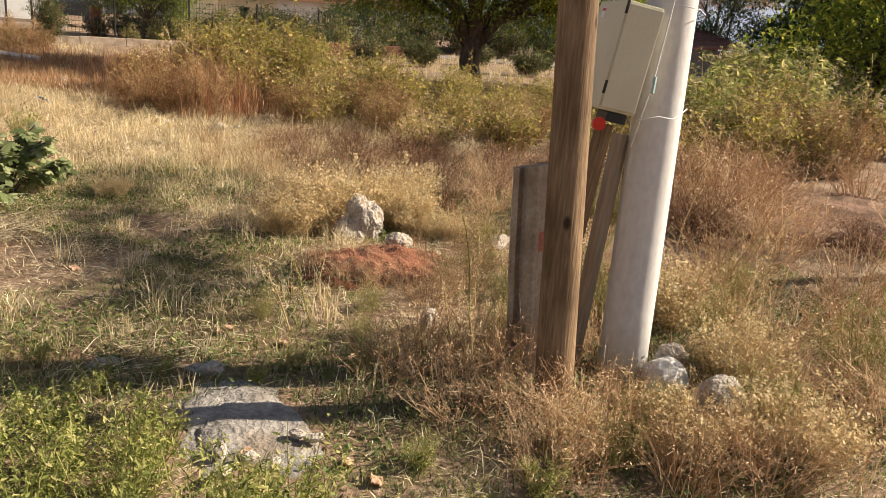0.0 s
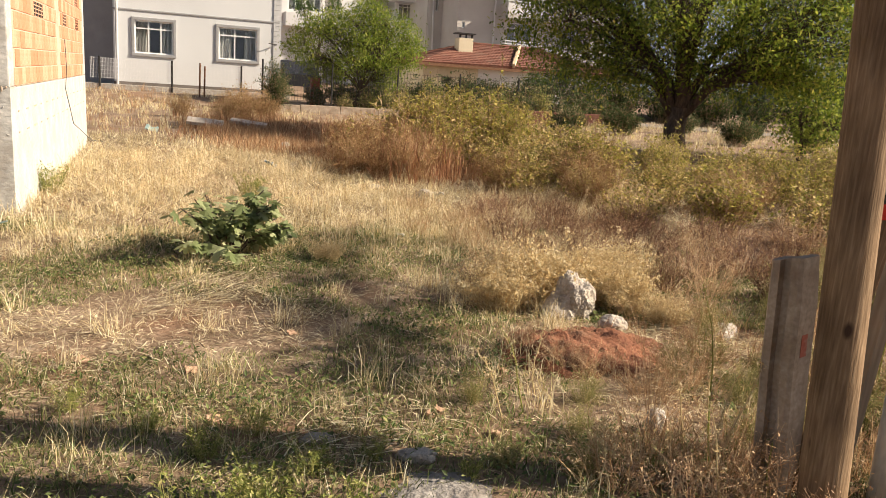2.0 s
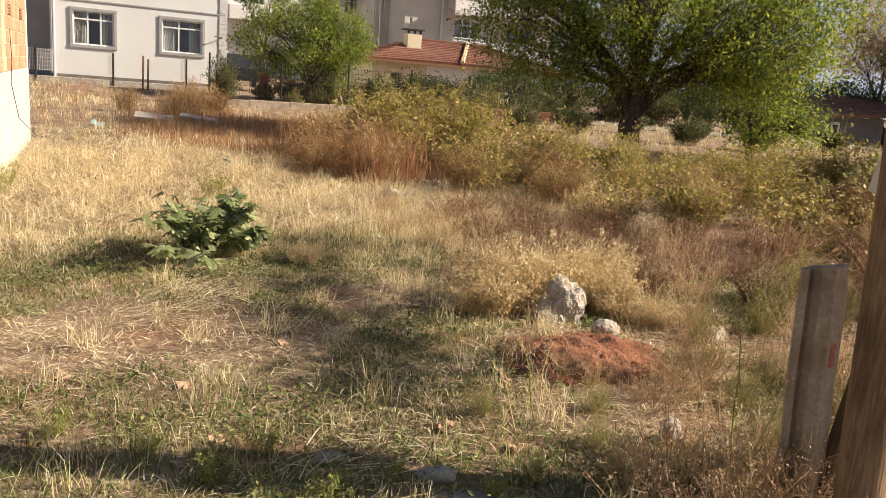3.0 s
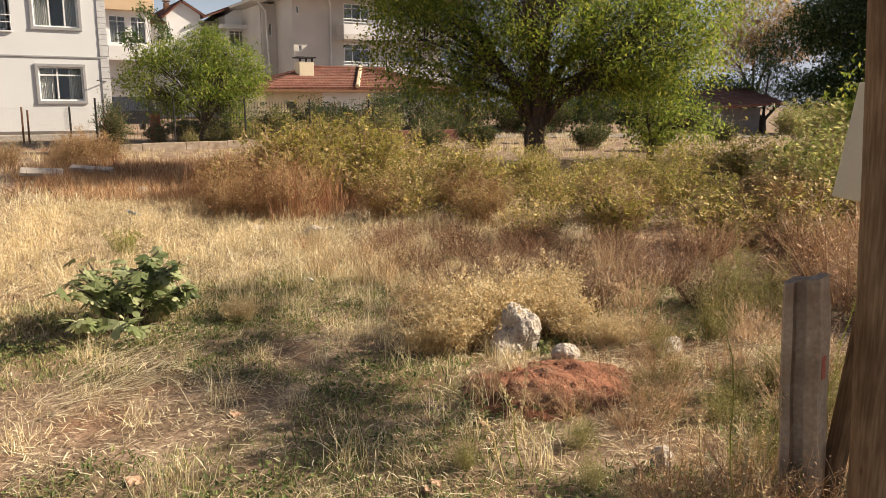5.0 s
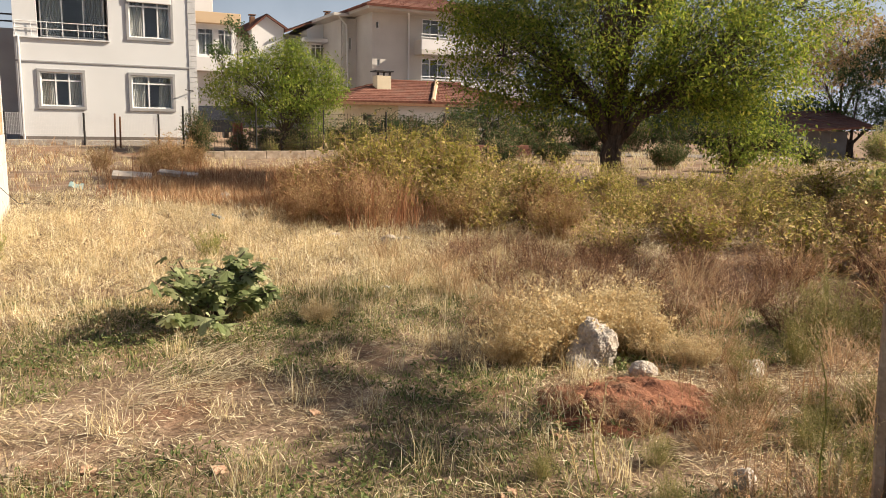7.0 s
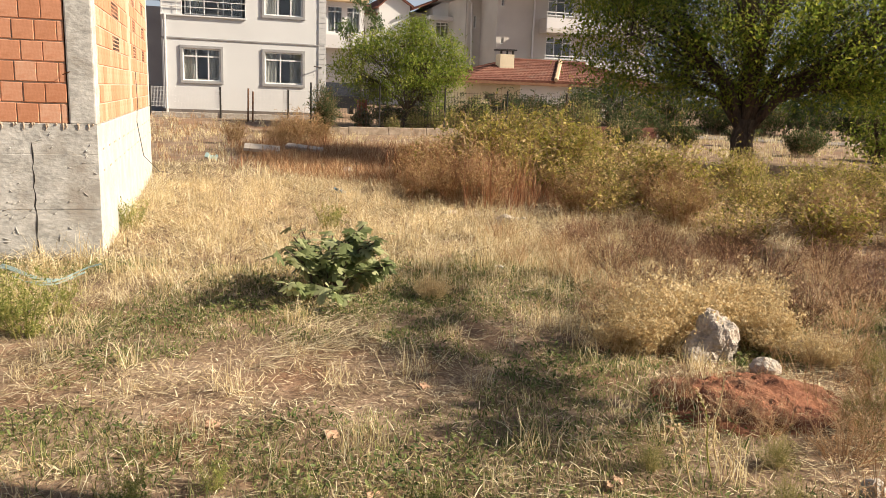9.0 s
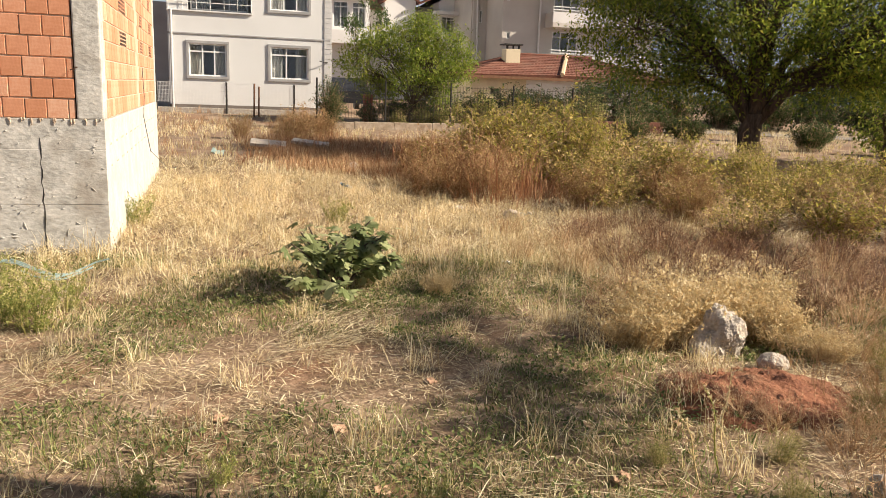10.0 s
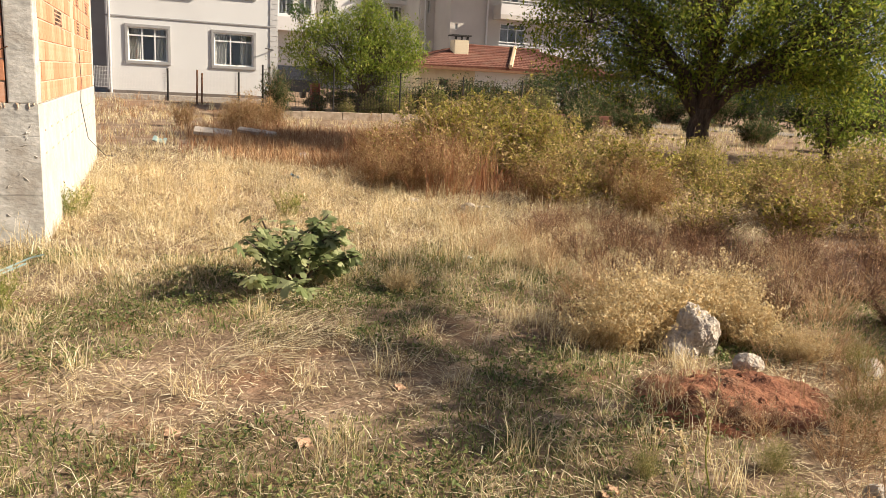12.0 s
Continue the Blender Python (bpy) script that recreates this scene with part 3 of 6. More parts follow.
# ---- windows and houses ----
def window(house, x, z, w, h, y, sashes=(0.5,), transom=0.22, surround=0.0, curtain=True, name="window"):
    """A white plastic window in a wall whose outer face is at y, facing -y. surround: width of a grey plaster border."""
    e = thing(name, label="", category="")
    e.parent = house
    if surround:
        s = surround
        g = Geo().soft_box(x - s, x + w + s, y - 0.06, y - 0.002, z - s, z, 0.012)
        g.soft_box(x - s, x + w + s, y - 0.05, y - 0.002, z + h, z + h + s, 0.012)
        g.soft_box(x - s, x, y - 0.048, y - 0.002, z, z + h, 0.012).soft_box(x + w, x + w + s, y - 0.048, y - 0.002, z, z + h, 0.012)
        part("surround", g, "render_grey", e, "grey plaster window border")
    f = 0.05
    g = Geo().box(x, x + w, y + 0.05, y + 0.11, z, z + f).box(x, x + w, y + 0.05, y + 0.11, z + h - f, z + h)
    g.box(x, x + f, y + 0.05, y + 0.11, z + f, z + h - f).box(x + w - f, x + w, y + 0.05, y + 0.11, z + f, z + h - f)
    zt = z + h * (1 - transom)
    if transom:
        g.box(x + f, x + w - f, y + 0.05, y + 0.11, zt - f / 2, zt + f / 2)
    for s in sashes:
        g.box(x + w * s - f / 2, x + w * s + f / 2, y + 0.048, y + 0.108, z + f, z + h - f)
    part("window_frame", g, "pvc", e, "white plastic frame")
    xs = [x + f, *[x + w * s for s in sashes], x + w - f]
    for a, b in zip(xs, xs[1:]):
        p = part("pane", Geo().box(a, b, y + 0.075, y + 0.081, z + f, z + h - f), "glass", e)
        p.visible_shadow = False
    if curtain:
        g = Geo()
        n = 26
        for lo, hi in ((x + f, x + w * 0.34), (x + w * 0.68, x + w - f)):
            v = [(lo + (hi - lo) * i / n, y + 0.2 + 0.02 * math.sin(i * 1.9), zz) for zz in (z + 0.02, z + h - 0.04) for i in range(n + 1)]
            g.add(v, [(i, i + 1, n + 2 + i, n + 1 + i) for i in range(n)])
        part("curtain", g, "curtain", e, "pale grey net curtain")
    return e


def block(name, x0, x1, y0, y1, z0, z1, mat, openings, label, category="building"):
    """A building: four walls with holes for its windows, and a flat top."""
    e = thing(name, label=label, category=category)
    part("wall_front", Geo().sheet(x0, x1, z0, z1, y0, y0 + 0.25, [(a, a + w, c, c + h) for a, c, w, h in openings]), mat, e)
    part("wall_back", Geo().box(x0, x1, y1 - 0.25, y1, z0, z1), mat, e)
    part("wall_side", Geo().box(x0, x0 + 0.25, y0 + 0.25, y1 - 0.25, z0, z1), mat, e)
    part("wall_side", Geo().box(x1 - 0.25, x1, y0 + 0.25, y1 - 0.25, z0, z1), mat, e)
    part("top", Geo().box(x0, x1, y0, y1, z1, z1 + 0.15), mat, e)
    part("storey_floor", Geo().box(x0 + 0.25, x1 - 0.25, y0 + 0.25, y1 - 0.25, z0 + 0.2, z0 + 0.35), "render_grey", e)
    return e


HY = 33.0
wins = [(-1.0, 1.59, 1.38, 1.21), (2.06, 1.59, 1.46, 1.21), (2.06, 4.20, 1.46, 1.50), (2.06, 7.0, 1.46, 1.50)]
recesses = [(-1.0, 4.02, 2.35, 2.30), (-1.0, 6.82, 2.35, 2.30)]
apt = block("apartment_house", -1.75, 4.43, HY, HY + 11, 0.2, 9.4, "render", wins + recesses, "white plastered apartment house with grey-framed windows")
for i, (x, z, w, h) in enumerate(wins):
    window(apt, x, z, w, h, HY, (0.36, 0.68) if i == 0 else (0.42,) if i == 1 else (0.36, 0.70), 0.24, 0.11)
for x, z, w, h in recesses:
    part("recess_side", Geo().box(x - 0.1, x, HY + 0.25, HY + 1.3, z, z + h), "render_grey", apt, "grey side of the balcony recess")
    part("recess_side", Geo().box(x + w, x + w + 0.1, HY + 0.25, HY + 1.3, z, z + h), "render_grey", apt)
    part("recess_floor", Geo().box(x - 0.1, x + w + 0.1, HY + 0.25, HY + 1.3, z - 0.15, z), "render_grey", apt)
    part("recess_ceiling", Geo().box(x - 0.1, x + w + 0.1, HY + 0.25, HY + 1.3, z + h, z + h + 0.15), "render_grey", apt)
    window(apt, x + 0.08, z + 0.1, w - 0.16, h - 0.15, HY + 0.95, (0.34, 0.67), 0.2)
    g = Geo()
    for k in range(2):
        g.tube([(-1.72, HY - 0.06, z + 0.28 + 0.24 * k), (1.36, HY - 0.06, z + 0.28 + 0.24 * k)], 0.015, 6)
    for k in range(7):
        xr = -1.7 + 3.04 * k / 6
        g.tube([(xr, HY - 0.06, z + 0.02), (xr, HY - 0.06, z + 0.54)], 0.012, 6)
    part("balcony_rail", g, "white_metal", apt, "white metal balcony rail")
    part("balcony_coping", Geo().soft_box(-1.76, 1.38, HY - 0.09, HY - 0.002, z - 0.06, z - 0.004, 0.012), "render", apt)
for z in (4.20, 7.0):
    part("shutter_box", Geo().soft_box(2.0, 3.58, HY - 0.10, HY + 0.03, z + 1.27, z + 1.52, 0.02), "pvc", apt, "white roller shutter box")
part("string_course", Geo().soft_box(-1.75, 4.40, HY - 0.035, HY - 0.002, 3.13, 3.19, 0.01), "render_grey", apt, "thin dark groove line")
for k in range(46):
    part("quoin", Geo().soft_box(4.16, 4.46, HY - 0.03 - 0.006 * (k % 2), HY - 0.002, 0.22 + 0.2 * k, 0.41 + 0.2 * k, 0.008), "quoin_grey", apt)
part("base_course", Geo().soft_box(-1.75, 4.44, HY - 0.05, HY - 0.002, 0.2, 0.50, 0.01), "render_dark", apt, "dark plinth strip")
part("downpipe", Geo().tube([(-1.62, HY - 0.08, 0.3), (-1.62, HY - 0.08, 4.0)], 0.05, 10), "quoin_grey", apt)
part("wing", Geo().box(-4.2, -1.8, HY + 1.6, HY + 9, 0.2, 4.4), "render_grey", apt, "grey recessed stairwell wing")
part("wing_rail", Geo().tube([(-4.2, HY + 1.62, 4.9), (-1.8, HY + 1.62, 4.9)], 0.03, 6).tube([(-4.2, HY + 1.62, 4.65), (-1.8, HY + 1.62, 4.65)], 0.03, 6).tube([(-2.4, HY + 1.62, 4.4), (-2.4, HY + 1.62, 4.9)], 0.03, 6), "dark_metal", apt)
part("light_arm", Geo().tube([(4.3, HY - 0.02, 2.3), (3.95, HY - 0.35, 2.33)], 0.02, 6), "dark_metal", apt)

# mesh fence before the apartment house
fence = thing("mesh_fence", label="white wire mesh fence with dark posts", category="fence")
for x in (-2.1, 0.32, 2.77):
    part("post", Geo().tube([(x, 31, 0.2), (x, 31, 1.38)], 0.035, 6), "dark_metal", fence)
g = Geo()
for i in range(118):
    x = -2.4 + 0.05 * i
    g.box(x, x + 0.012, 31.03, 31.036, 0.62, 1.34)
for k in range(6):
    g.box(-2.4, 3.5, 31.037, 31.043, 0.64 + 0.135 * k, 0.652 + 0.135 * k)
ob = part("mesh", g, "white_metal", fence, "white welded wire mesh")
ob["kind"] = "stuff"
part("footing", Geo().soft_box(-2.6, 4.6, 31.0, 31.2, 0.1, 0.44, 0.02), "field_stone", fence, "low rough stone footing")

# low garden wall and dark fence
gw = thing("garden_wall", label="low grey concrete garden wall", category="wall")
for i in range(5):
    x0 = 3.0 + 1.35 * i
    part("wall_panel", Geo().soft_box(x0, x0 + 1.345, 26.9, 27.05, -0.3, 0.24 + 0.012 * i + 0.006 * (i % 2), 0.02), "post_concrete", gw)
part("wall_panel", Geo().soft_box(9.755, 15.0, 26.9, 27.05, -0.3, 0.32, 0.02), "post_concrete", gw)
gfence = thing("garden_fence", label="dark wire garden fence on the low wall", category="fence")
for i in range(6):
    x = 3.1 + 2.3 * i
    part("post", Geo().tube([(x, 26.97, 0.32), (x, 26.97, 1.65)], 0.03, 6), "dark_metal", gfence)
g = Geo()
for i in range(110):
    x = 3.1 + 0.105 * i
    g.box(x, x + 0.008, 26.968, 26.974, 0.36, 1.55)
for k in range(8):
    g.box(3.1, 14.6, 26.975, 26.981, 0.38 + 0.16 * k, 0.388 + 0.16 * k)
ob = part("mesh", g, "dark_metal", gfence, "dark wire mesh")
ob["kind"] = "stuff"


def tiled_slope(parent, a, b, c, d, rows, cols, mat="roof_tile", label=""):
    """A roof slope a-b (eaves), d-c (ridge): a sheet, and on it rows of ribbed tiles that overlap."""
    a, b, c, d = (Vector(p) for p in (a, b, c, d))
    nrm = (b - a).cross(d - a).normalized()
    if nrm.z < 0:
        nrm = -nrm
    deck = part("roof_slope", Geo().add([(p - nrm * k)[:] for k in (0.02, 0.12) for p in (a, b, c, d)], [(0, 1, 2, 3), (7, 6, 5, 4), (0, 4, 5, 1), (1, 5, 6, 2), (2, 6, 7, 3), (3, 7, 4, 0)]), mat, parent, label)
    for r in range(rows):
        l0, l1 = a.lerp(d, r / rows), a.lerp(d, min(1, (r + 1.12) / rows))
        r0, r1 = b.lerp(c, r / rows), b.lerp(c, min(1, (r + 1.12) / rows))
        v, n = [], cols * 2
        for e0, e1, lift in ((l0, r0, 0.035), (l1, r1, 0.006)):
            v += [(e0.lerp(e1, i / n) + nrm * (lift + (0.02 if i % 2 else 0)))[:] for i in range(n + 1)]
        v += [(l0.lerp(r0, i / n) - nrm * 0.01)[:] for i in range(n + 1)]
        part("tile_course", Geo().add(v, [(i, i + 1, n + 2 + i, n + 1 + i) for i in range(n)] + [(2 * n + 2 + i, 2 * n + 3 + i, i + 1, i) for i in range(n)]), mat, deck)
    return deck


# low cream house with a hipped tile roof
low = block("low_house", 12.4, 24.0, 40.0, 47.0, 0.1, 2.3, "render_cream", [(18.6, 0.9, 1.3, 1.1), (13.5, 1.25, 0.55, 0.35)], "low cream plastered house with a red tile roof", "house")
window(low, 18.6, 0.9, 1.3, 1.1, 40.0, (0.5,), 0.0, 0.08)
tiled_slope(low, (11.9, 39.5, 2.25), (17.3, 39.5, 2.35), (19.4, 43.5, 3.55), (15.9, 43.5, 3.5), 12, 22, label="weathered red roof tiles")
tiled_slope(low, (17.3, 39.5, 2.35), (24.5, 39.5, 2.3), (21.0, 43.5, 3.5), (19.4, 43.5, 3.55), 12, 26)
tiled_slope(low, (24.5, 47.5, 2.25), (11.9, 47.5, 2.25), (15.9, 43.5, 3.5), (21.0, 43.5, 3.5), 10, 30)
tiled_slope(low, (11.9, 47.5, 2.25), (11.9, 39.5, 2.25), (15.9, 43.5, 3.5), (15.9, 43.51, 3.5), 10, 20)
tiled_slope(low, (24.5, 39.5, 2.25), (24.5, 47.5, 2.25), (21.0, 43.51, 3.5), (21.0, 43.5, 3.5), 10, 20)
part("wall_facing", Geo().box(15.5, 24.0, 39.985, 39.996, 0.1, 2.1), "render_white", low, "whitewashed stretch of wall")
low.matrix_world = Matrix.Translation((0.38, 0, 0))
part("hip_ridge", Geo().tube([(17.3, 39.45, 2.42), (19.4, 43.5, 3.64)], 0.12, 6), "render_tan", low, "pale mortar hip line")
part("hip_ridge", Geo().tube([(15.9, 43.5, 3.56), (21.0, 43.5, 3.56)], 0.1, 6), "roof_tile", low)
part("fascia", Geo().box(11.95, 24.4, 39.5, 39.54, 2.1, 2.24), "rust_metal", low)
chim = Geo().soft_box(14.95, 15.8, 41.8, 42.5, 2.6, 3.75, 0.03)
part("chimney", chim, "render_cream", low, "cream chimney with a dark cap")
part("chimney_cap", Geo().box(14.85, 15.9, 41.7, 42.6, 3.95, 4.02).box(14.98, 15.08, 41.82, 41.92, 3.75, 3.95).box(15.35, 15.42, 41.82, 41.92, 3.75, 3.95).box(15.68, 15.78, 41.82, 41.92, 3.75, 3.95), "dark_metal", low)

# beige apartment block with balconies
bays = [(22.6, 4.25, 1.95, 1.4), (22.6, 7.1, 1.95, 1.25), (26.8, 4.25, 1.95, 1.4), (26.8, 7.1, 1.95, 1.25)]
slits = [(19.12, 7.48, 0.24, 0.48), (19.22, 5.0, 0.22, 0.42)]
bb = block("beige_block", 18.87, 30.5, 52.0, 64.0, 0.0, 8.4, "render_beige", bays + slits, "beige plastered apartment block with white balconies")
for x, z, w, h in bays:
    window(bb, x, z, w, h, 52.0, (0.33, 0.66), 0.25, 0.0)
for x, z, w, h in slits:
    window(bb, x, z, w, h, 52.0, (), 0.0, 0.0, False)
part("rear_wing", Geo().sheet(17.86, 18.868, 0.0, 8.4, 55.3, 55.5, [(18.3, 18.55, 6.2, 7.1)]).box(17.86, 18.868, 55.7, 64, 0, 8.4), "render_beige", bb, "set-back wall with a narrow window")
window(bb, 18.3, 6.2, 0.25, 0.9, 55.3, (), 0.0, 0.0, False)
for z in (3.0, 5.85):
    part("balcony_slab", Geo().soft_box(22.0, 30.8, 50.7, 51.997, z, z + 0.3, 0.02), "render_beige", bb)
    part("balcony_parapet", Geo().soft_box(22.0, 30.8, 50.7, 50.85, z + 0.3, z + 1.0, 0.02), "render_white", bb, "pale balcony parapet")
    part("balcony_cheek", Geo().soft_box(22.0, 22.12, 50.86, 51.99, z + 0.3, z + 0.98, 0.02), "render_beige", bb)
    g = Geo()
    for k in range(2):
        g.tube([(22.0, 50.78, z + 1.14 + 0.2 * k), (30.8, 50.78, z + 1.14 + 0.2 * k)], 0.035, 6)
    for k in range(14):
        g.tube([(22.05 + 8.7 * k / 13, 50.78, z + 0.98), (22.05 + 8.7 * k / 13, 50.78, z + 1.34)], 0.025, 6)
    part("balcony_rail", g, "white_metal", bb, "white balcony rail")
part("eaves_board", Geo().soft_box(18.0, 31.5, 50.4, 65, 8.551, 8.78, 0.03), "render_beige", bb, "pale eaves board")
part("eaves_board", Geo().soft_box(16.86, 17.995, 54.3, 65, 8.41, 8.62, 0.03), "render_beige", bb)
tiled_slope(bb, (17.8, 50.2, 8.8), (31.7, 50.2, 8.8), (26.0, 58.0, 10.8), (22.5, 58.0, 10.8), 10, 40)
tiled_slope(bb, (17.8, 65.0, 8.8), (17.8, 50.2, 8.8), (22.5, 58.0, 10.8), (22.5, 58.2, 10.8), 10, 30)
part("downpipe", Geo().tube([(18.35, 55.2, 0.2), (18.1, 55.2, 7.9), (17.4, 54.6, 8.35)], 0.07, 8), "render_white", bb)
part("downpipe", Geo().tube([(21.55, 51.9, 0.2), (21.55, 51.9, 8.0), (21.2, 51.2, 8.5)], 0.07, 8), "render_white", bb)

# white house with two red gables, behind the trees
wh = block("white_house", 16.6, 20.5, 60.0, 70.0, 0.0, 7.8, "render_white", [(16.9, 5.75, 1.25, 1.15), (18.6, 5.75, 1.0, 1.15), (16.9, 2.6, 1.25, 1.15)], "white plastered house with red gabled roofs", "house")
window(wh, 16.9, 5.75, 1.25, 1.15, 60.0, (0.3, 0.6), 0.2)
window(wh, 18.6, 5.75, 1.0, 1.15, 60.0, (0.5,), 0.2)
window(wh, 16.9, 2.6, 1.25, 1.15, 60.0, (0.3, 0.6), 0.2)


def gable_wall(parent, x0, x1, xa, z0, za, zl, zr, y0, y1, mat, label=""):
    """A gabled wall block: shoulders at zl and zr, apex za over xa."""
    prof = [(x0, z0), (x1, z0), (x1, zr), (xa, za), (x0, zl)]
    g = Geo().add([(x, y, z) for y in (y0, y1) for x, z in prof], [(0, 1, 2, 3, 4), (9, 8, 7, 6, 5)] + [(i, 5 + i, 5 + (i + 1) % 5, (i + 1) % 5) for i in range(5)])
    return part("gable", g, mat, parent, label)


gable_wall(wh, 12.45, 14.85, 13.52, 0.0, 8.80, 7.88, 8.0, 60.2, 69.0, "render_white", "pale gable wall")
tiled_slope(wh, (15.1, 59.9, 7.9), (15.1, 69.0, 7.9), (13.52, 69.0, 8.86), (13.52, 59.9, 8.86), 6, 20)
tiled_slope(wh, (12.2, 69.0, 7.7), (12.2, 59.9, 7.7), (13.52, 59.9, 8.86), (13.52, 69.0, 8.86), 6, 20)
gable_wall(wh, 16.601, 20.499, 18.5, 7.95, 9.1, 7.951, 7.951, 60.01, 69.9, "render_white")
tiled_slope(wh, (14.9, 70.0, 7.75), (14.9, 59.6, 7.75), (18.5, 59.6, 9.2), (18.5, 70.0, 9.2), 9, 24)
tiled_slope(wh, (20.9, 59.6, 8.05), (20.9, 70.0, 8.05), (18.5, 70.0, 9.2), (18.5, 59.6, 9.2), 9, 24)
part("link_wall", Geo().box(14.851, 16.599, 62.0, 69.0, 0.0, 7.7), "render_beige", wh)
# the wing's shade is put into its colour: beige instead of white
part("low_wing", Geo().box(11.15, 12.449, 61, 69, 0, 7.2), "render_beige", wh, "low wing, its shade put into the beige colour")
tiled_slope(wh, (11.0, 60.6, 7.25), (12.5, 60.6, 7.25), (12.5, 64.0, 8.2), (11.0, 64.0, 8.2), 6, 8)
for z in (4.4, 6.95):
    part("balcony", Geo().soft_box(16.0, 20.8, 58.7, 59.997, z, z + (0.85 if z < 5 else 0.28), 0.03), "render_white", wh)
for x, z in ((12.75, 8.5), (18.7, 9.2)):
    part("chimney", Geo().soft_box(x, x + 0.35, 62.0, 62.4, z - 0.6, z + 0.35, 0.02).box(x - 0.08, x + 0.43, 61.95, 62.45, z + 0.43, z + 0.50).box(x + 0.1, x + 0.2, 62.1, 62.3, z + 0.35, z + 0.43), "rust_metal", wh)

# tan-banded apartment behind the pale house
tb = block("tan_block", 2.0, 10.3, 55.0, 63.0, 0.0, 7.15, "render_white", [(7.8, 5.3, 1.0, 1.7), (9.1, 5.3, 0.9, 1.7)], "white apartment house with a tan parapet band")
window(tb, 7.8, 5.3, 1.0, 1.7, 55.0, (0.5,), 0.2)
window(tb, 9.1, 5.3, 0.9, 1.7, 55.0, (0.5,), 0.2)
part("parapet", Geo().soft_box(1.9, 10.5, 54.4, 55.6, 7.3, 8.0, 0.03), "render_tan", tb, "tan parapet band")
part("upper_parapet", Geo().soft_box(3.0, 9.0, 56, 62, 8.0, 9.2, 0.03), "render_white", tb)
part("balcony", Geo().soft_box(7.5, 10.9, 53.9, 54.99, 4.2, 5.1, 0.03), "render_white", tb)

# grey shed on the lower ground
shed = thing("shed", label="small grey plastered shed with a white door", category="shed")
SY = 41.0
part("wall", Geo().sheet(46.2, 53.5, -1.7, 1.2, SY, SY + 0.2, [(48.0, 49.0, -1.35, 0.8)]), "render_dark", shed)
part("wall", Geo().box(46.2, 46.4, SY + 0.2, SY + 4, -1.7, 1.2), "render_dark", shed)
part("wall", Geo().box(53.3, 53.5, SY + 0.2, SY + 4, -1.7, 1.2), "render_dark", shed)
part("wall", Geo().box(46.4, 53.3, SY + 3.8, SY + 4, -1.7, 1.2), "render_dark", shed)
sdoor = part("door", Geo().soft_box(48.03, 48.97, SY + 0.03, SY + 0.08, -1.33, 0.78, 0.01), "white_metal", shed, "white metal door")
part("door_pane", Geo().box(48.25, 48.75, SY + 0.02, SY + 0.028, 0.0, 0.6), "dark_metal", sdoor)
tiled_slope(shed, (44.8, SY - 0.9, 1.15), (55.5, SY - 0.9, 1.6), (56.5, SY + 4, 2.9), (46.0, SY + 4, 2.3), 8, 34)

# low red wall and a lane behind the thicket
rw = thing("low_wall", label="low red-brown painted garden wall behind the thicket", category="wall")
for i in range(3):
    part("wall_panel", Geo().soft_box(9.4 + 1.2 * i, 10.595 + 1.2 * i, 22.0, 22.15, -0.1, 0.68 - 0.01 * (i % 2), 0.015), "red_wall", rw)
lx, ly = np.meshgrid(np.linspace(-13, 13, 60), np.linspace(-1.4, 1.4, 8))
ca, sa = math.cos(radians(-30)), math.sin(radians(-30))
LX, LY = 21.5 + lx * ca - ly * sa, 22.0 + lx * sa + ly * ca
lv_ = np.stack([LX, LY, gz(LX, LY) + 0.03], -1).reshape(-1, 3)
l0 = (np.arange(7)[:, None] * 60 + np.arange(59)[None]).ravel()[:, None]
solo("road", mesh_of("road", lv_, np.concatenate([l0, l0 + 1, l0 + 61, l0 + 60], 1), "path", True), "path", label="pale grey dusty lane behind the trees", category="lane", kind="structure")

# ---- poles, box and posts ----
def bent(name, mat, p0, p1, r0, r1, label, category, n=18, wob=0.006, m=None):
    pts, rad = [], []
    for i in range(15):
        t = i / 14
        pts.append(Vector(p0).lerp(Vector(p1), t) + Vector((wob * math.sin(5 * t), wob * math.cos(7 * t), 0)))
        rad.append(r0 + (r1 - r0) * t + 0.002 * math.sin(23 * t))
    g = Geo().tube(pts, rad, n)
    return solo(name, g, mat, label=label, category=category, smooth=True)


bent("wooden_pole", "pole_wood", (2.152, 2.421, -0.3), (1.85, 2.765, 7.0), 0.072, 0.060, "brown weathered round wooden utility pole", "pole")
wp = thing("concrete_pole", label="leaning white-grey tapered concrete utility pole", category="pole")
pts = [Vector((2.61, 2.53, -0.3)).lerp(Vector((3.10, 3.08, 8.0)), i / 14) for i in range(15)]
part("shaft", Geo().tube(pts, [0.105 - 0.03 * i / 14 for i in range(15)], 20), "pole_concrete", wp, smooth=True)
fg = bmesh.new()
bmesh.ops.create_icosphere(fg, subdivisions=3, radius=1)
for w in fg.verts:
    k = 1 + 0.18 * noise.noise(w.co * 2.1) + 0.08 * noise.noise(w.co * 6)
    w.co = Vector((w.co.x * 0.10, w.co.y * 0.09, w.co.z * 0.085)) * k + Vector((2.68, 2.36, 0.05))
fme = bpy.data.meshes.new("footing")
fg.to_mesh(fme)
fg.free()
fme.materials.append(M["pole_concrete"])
part("footing", fme, "limestone", wp, "rough white concrete foot")


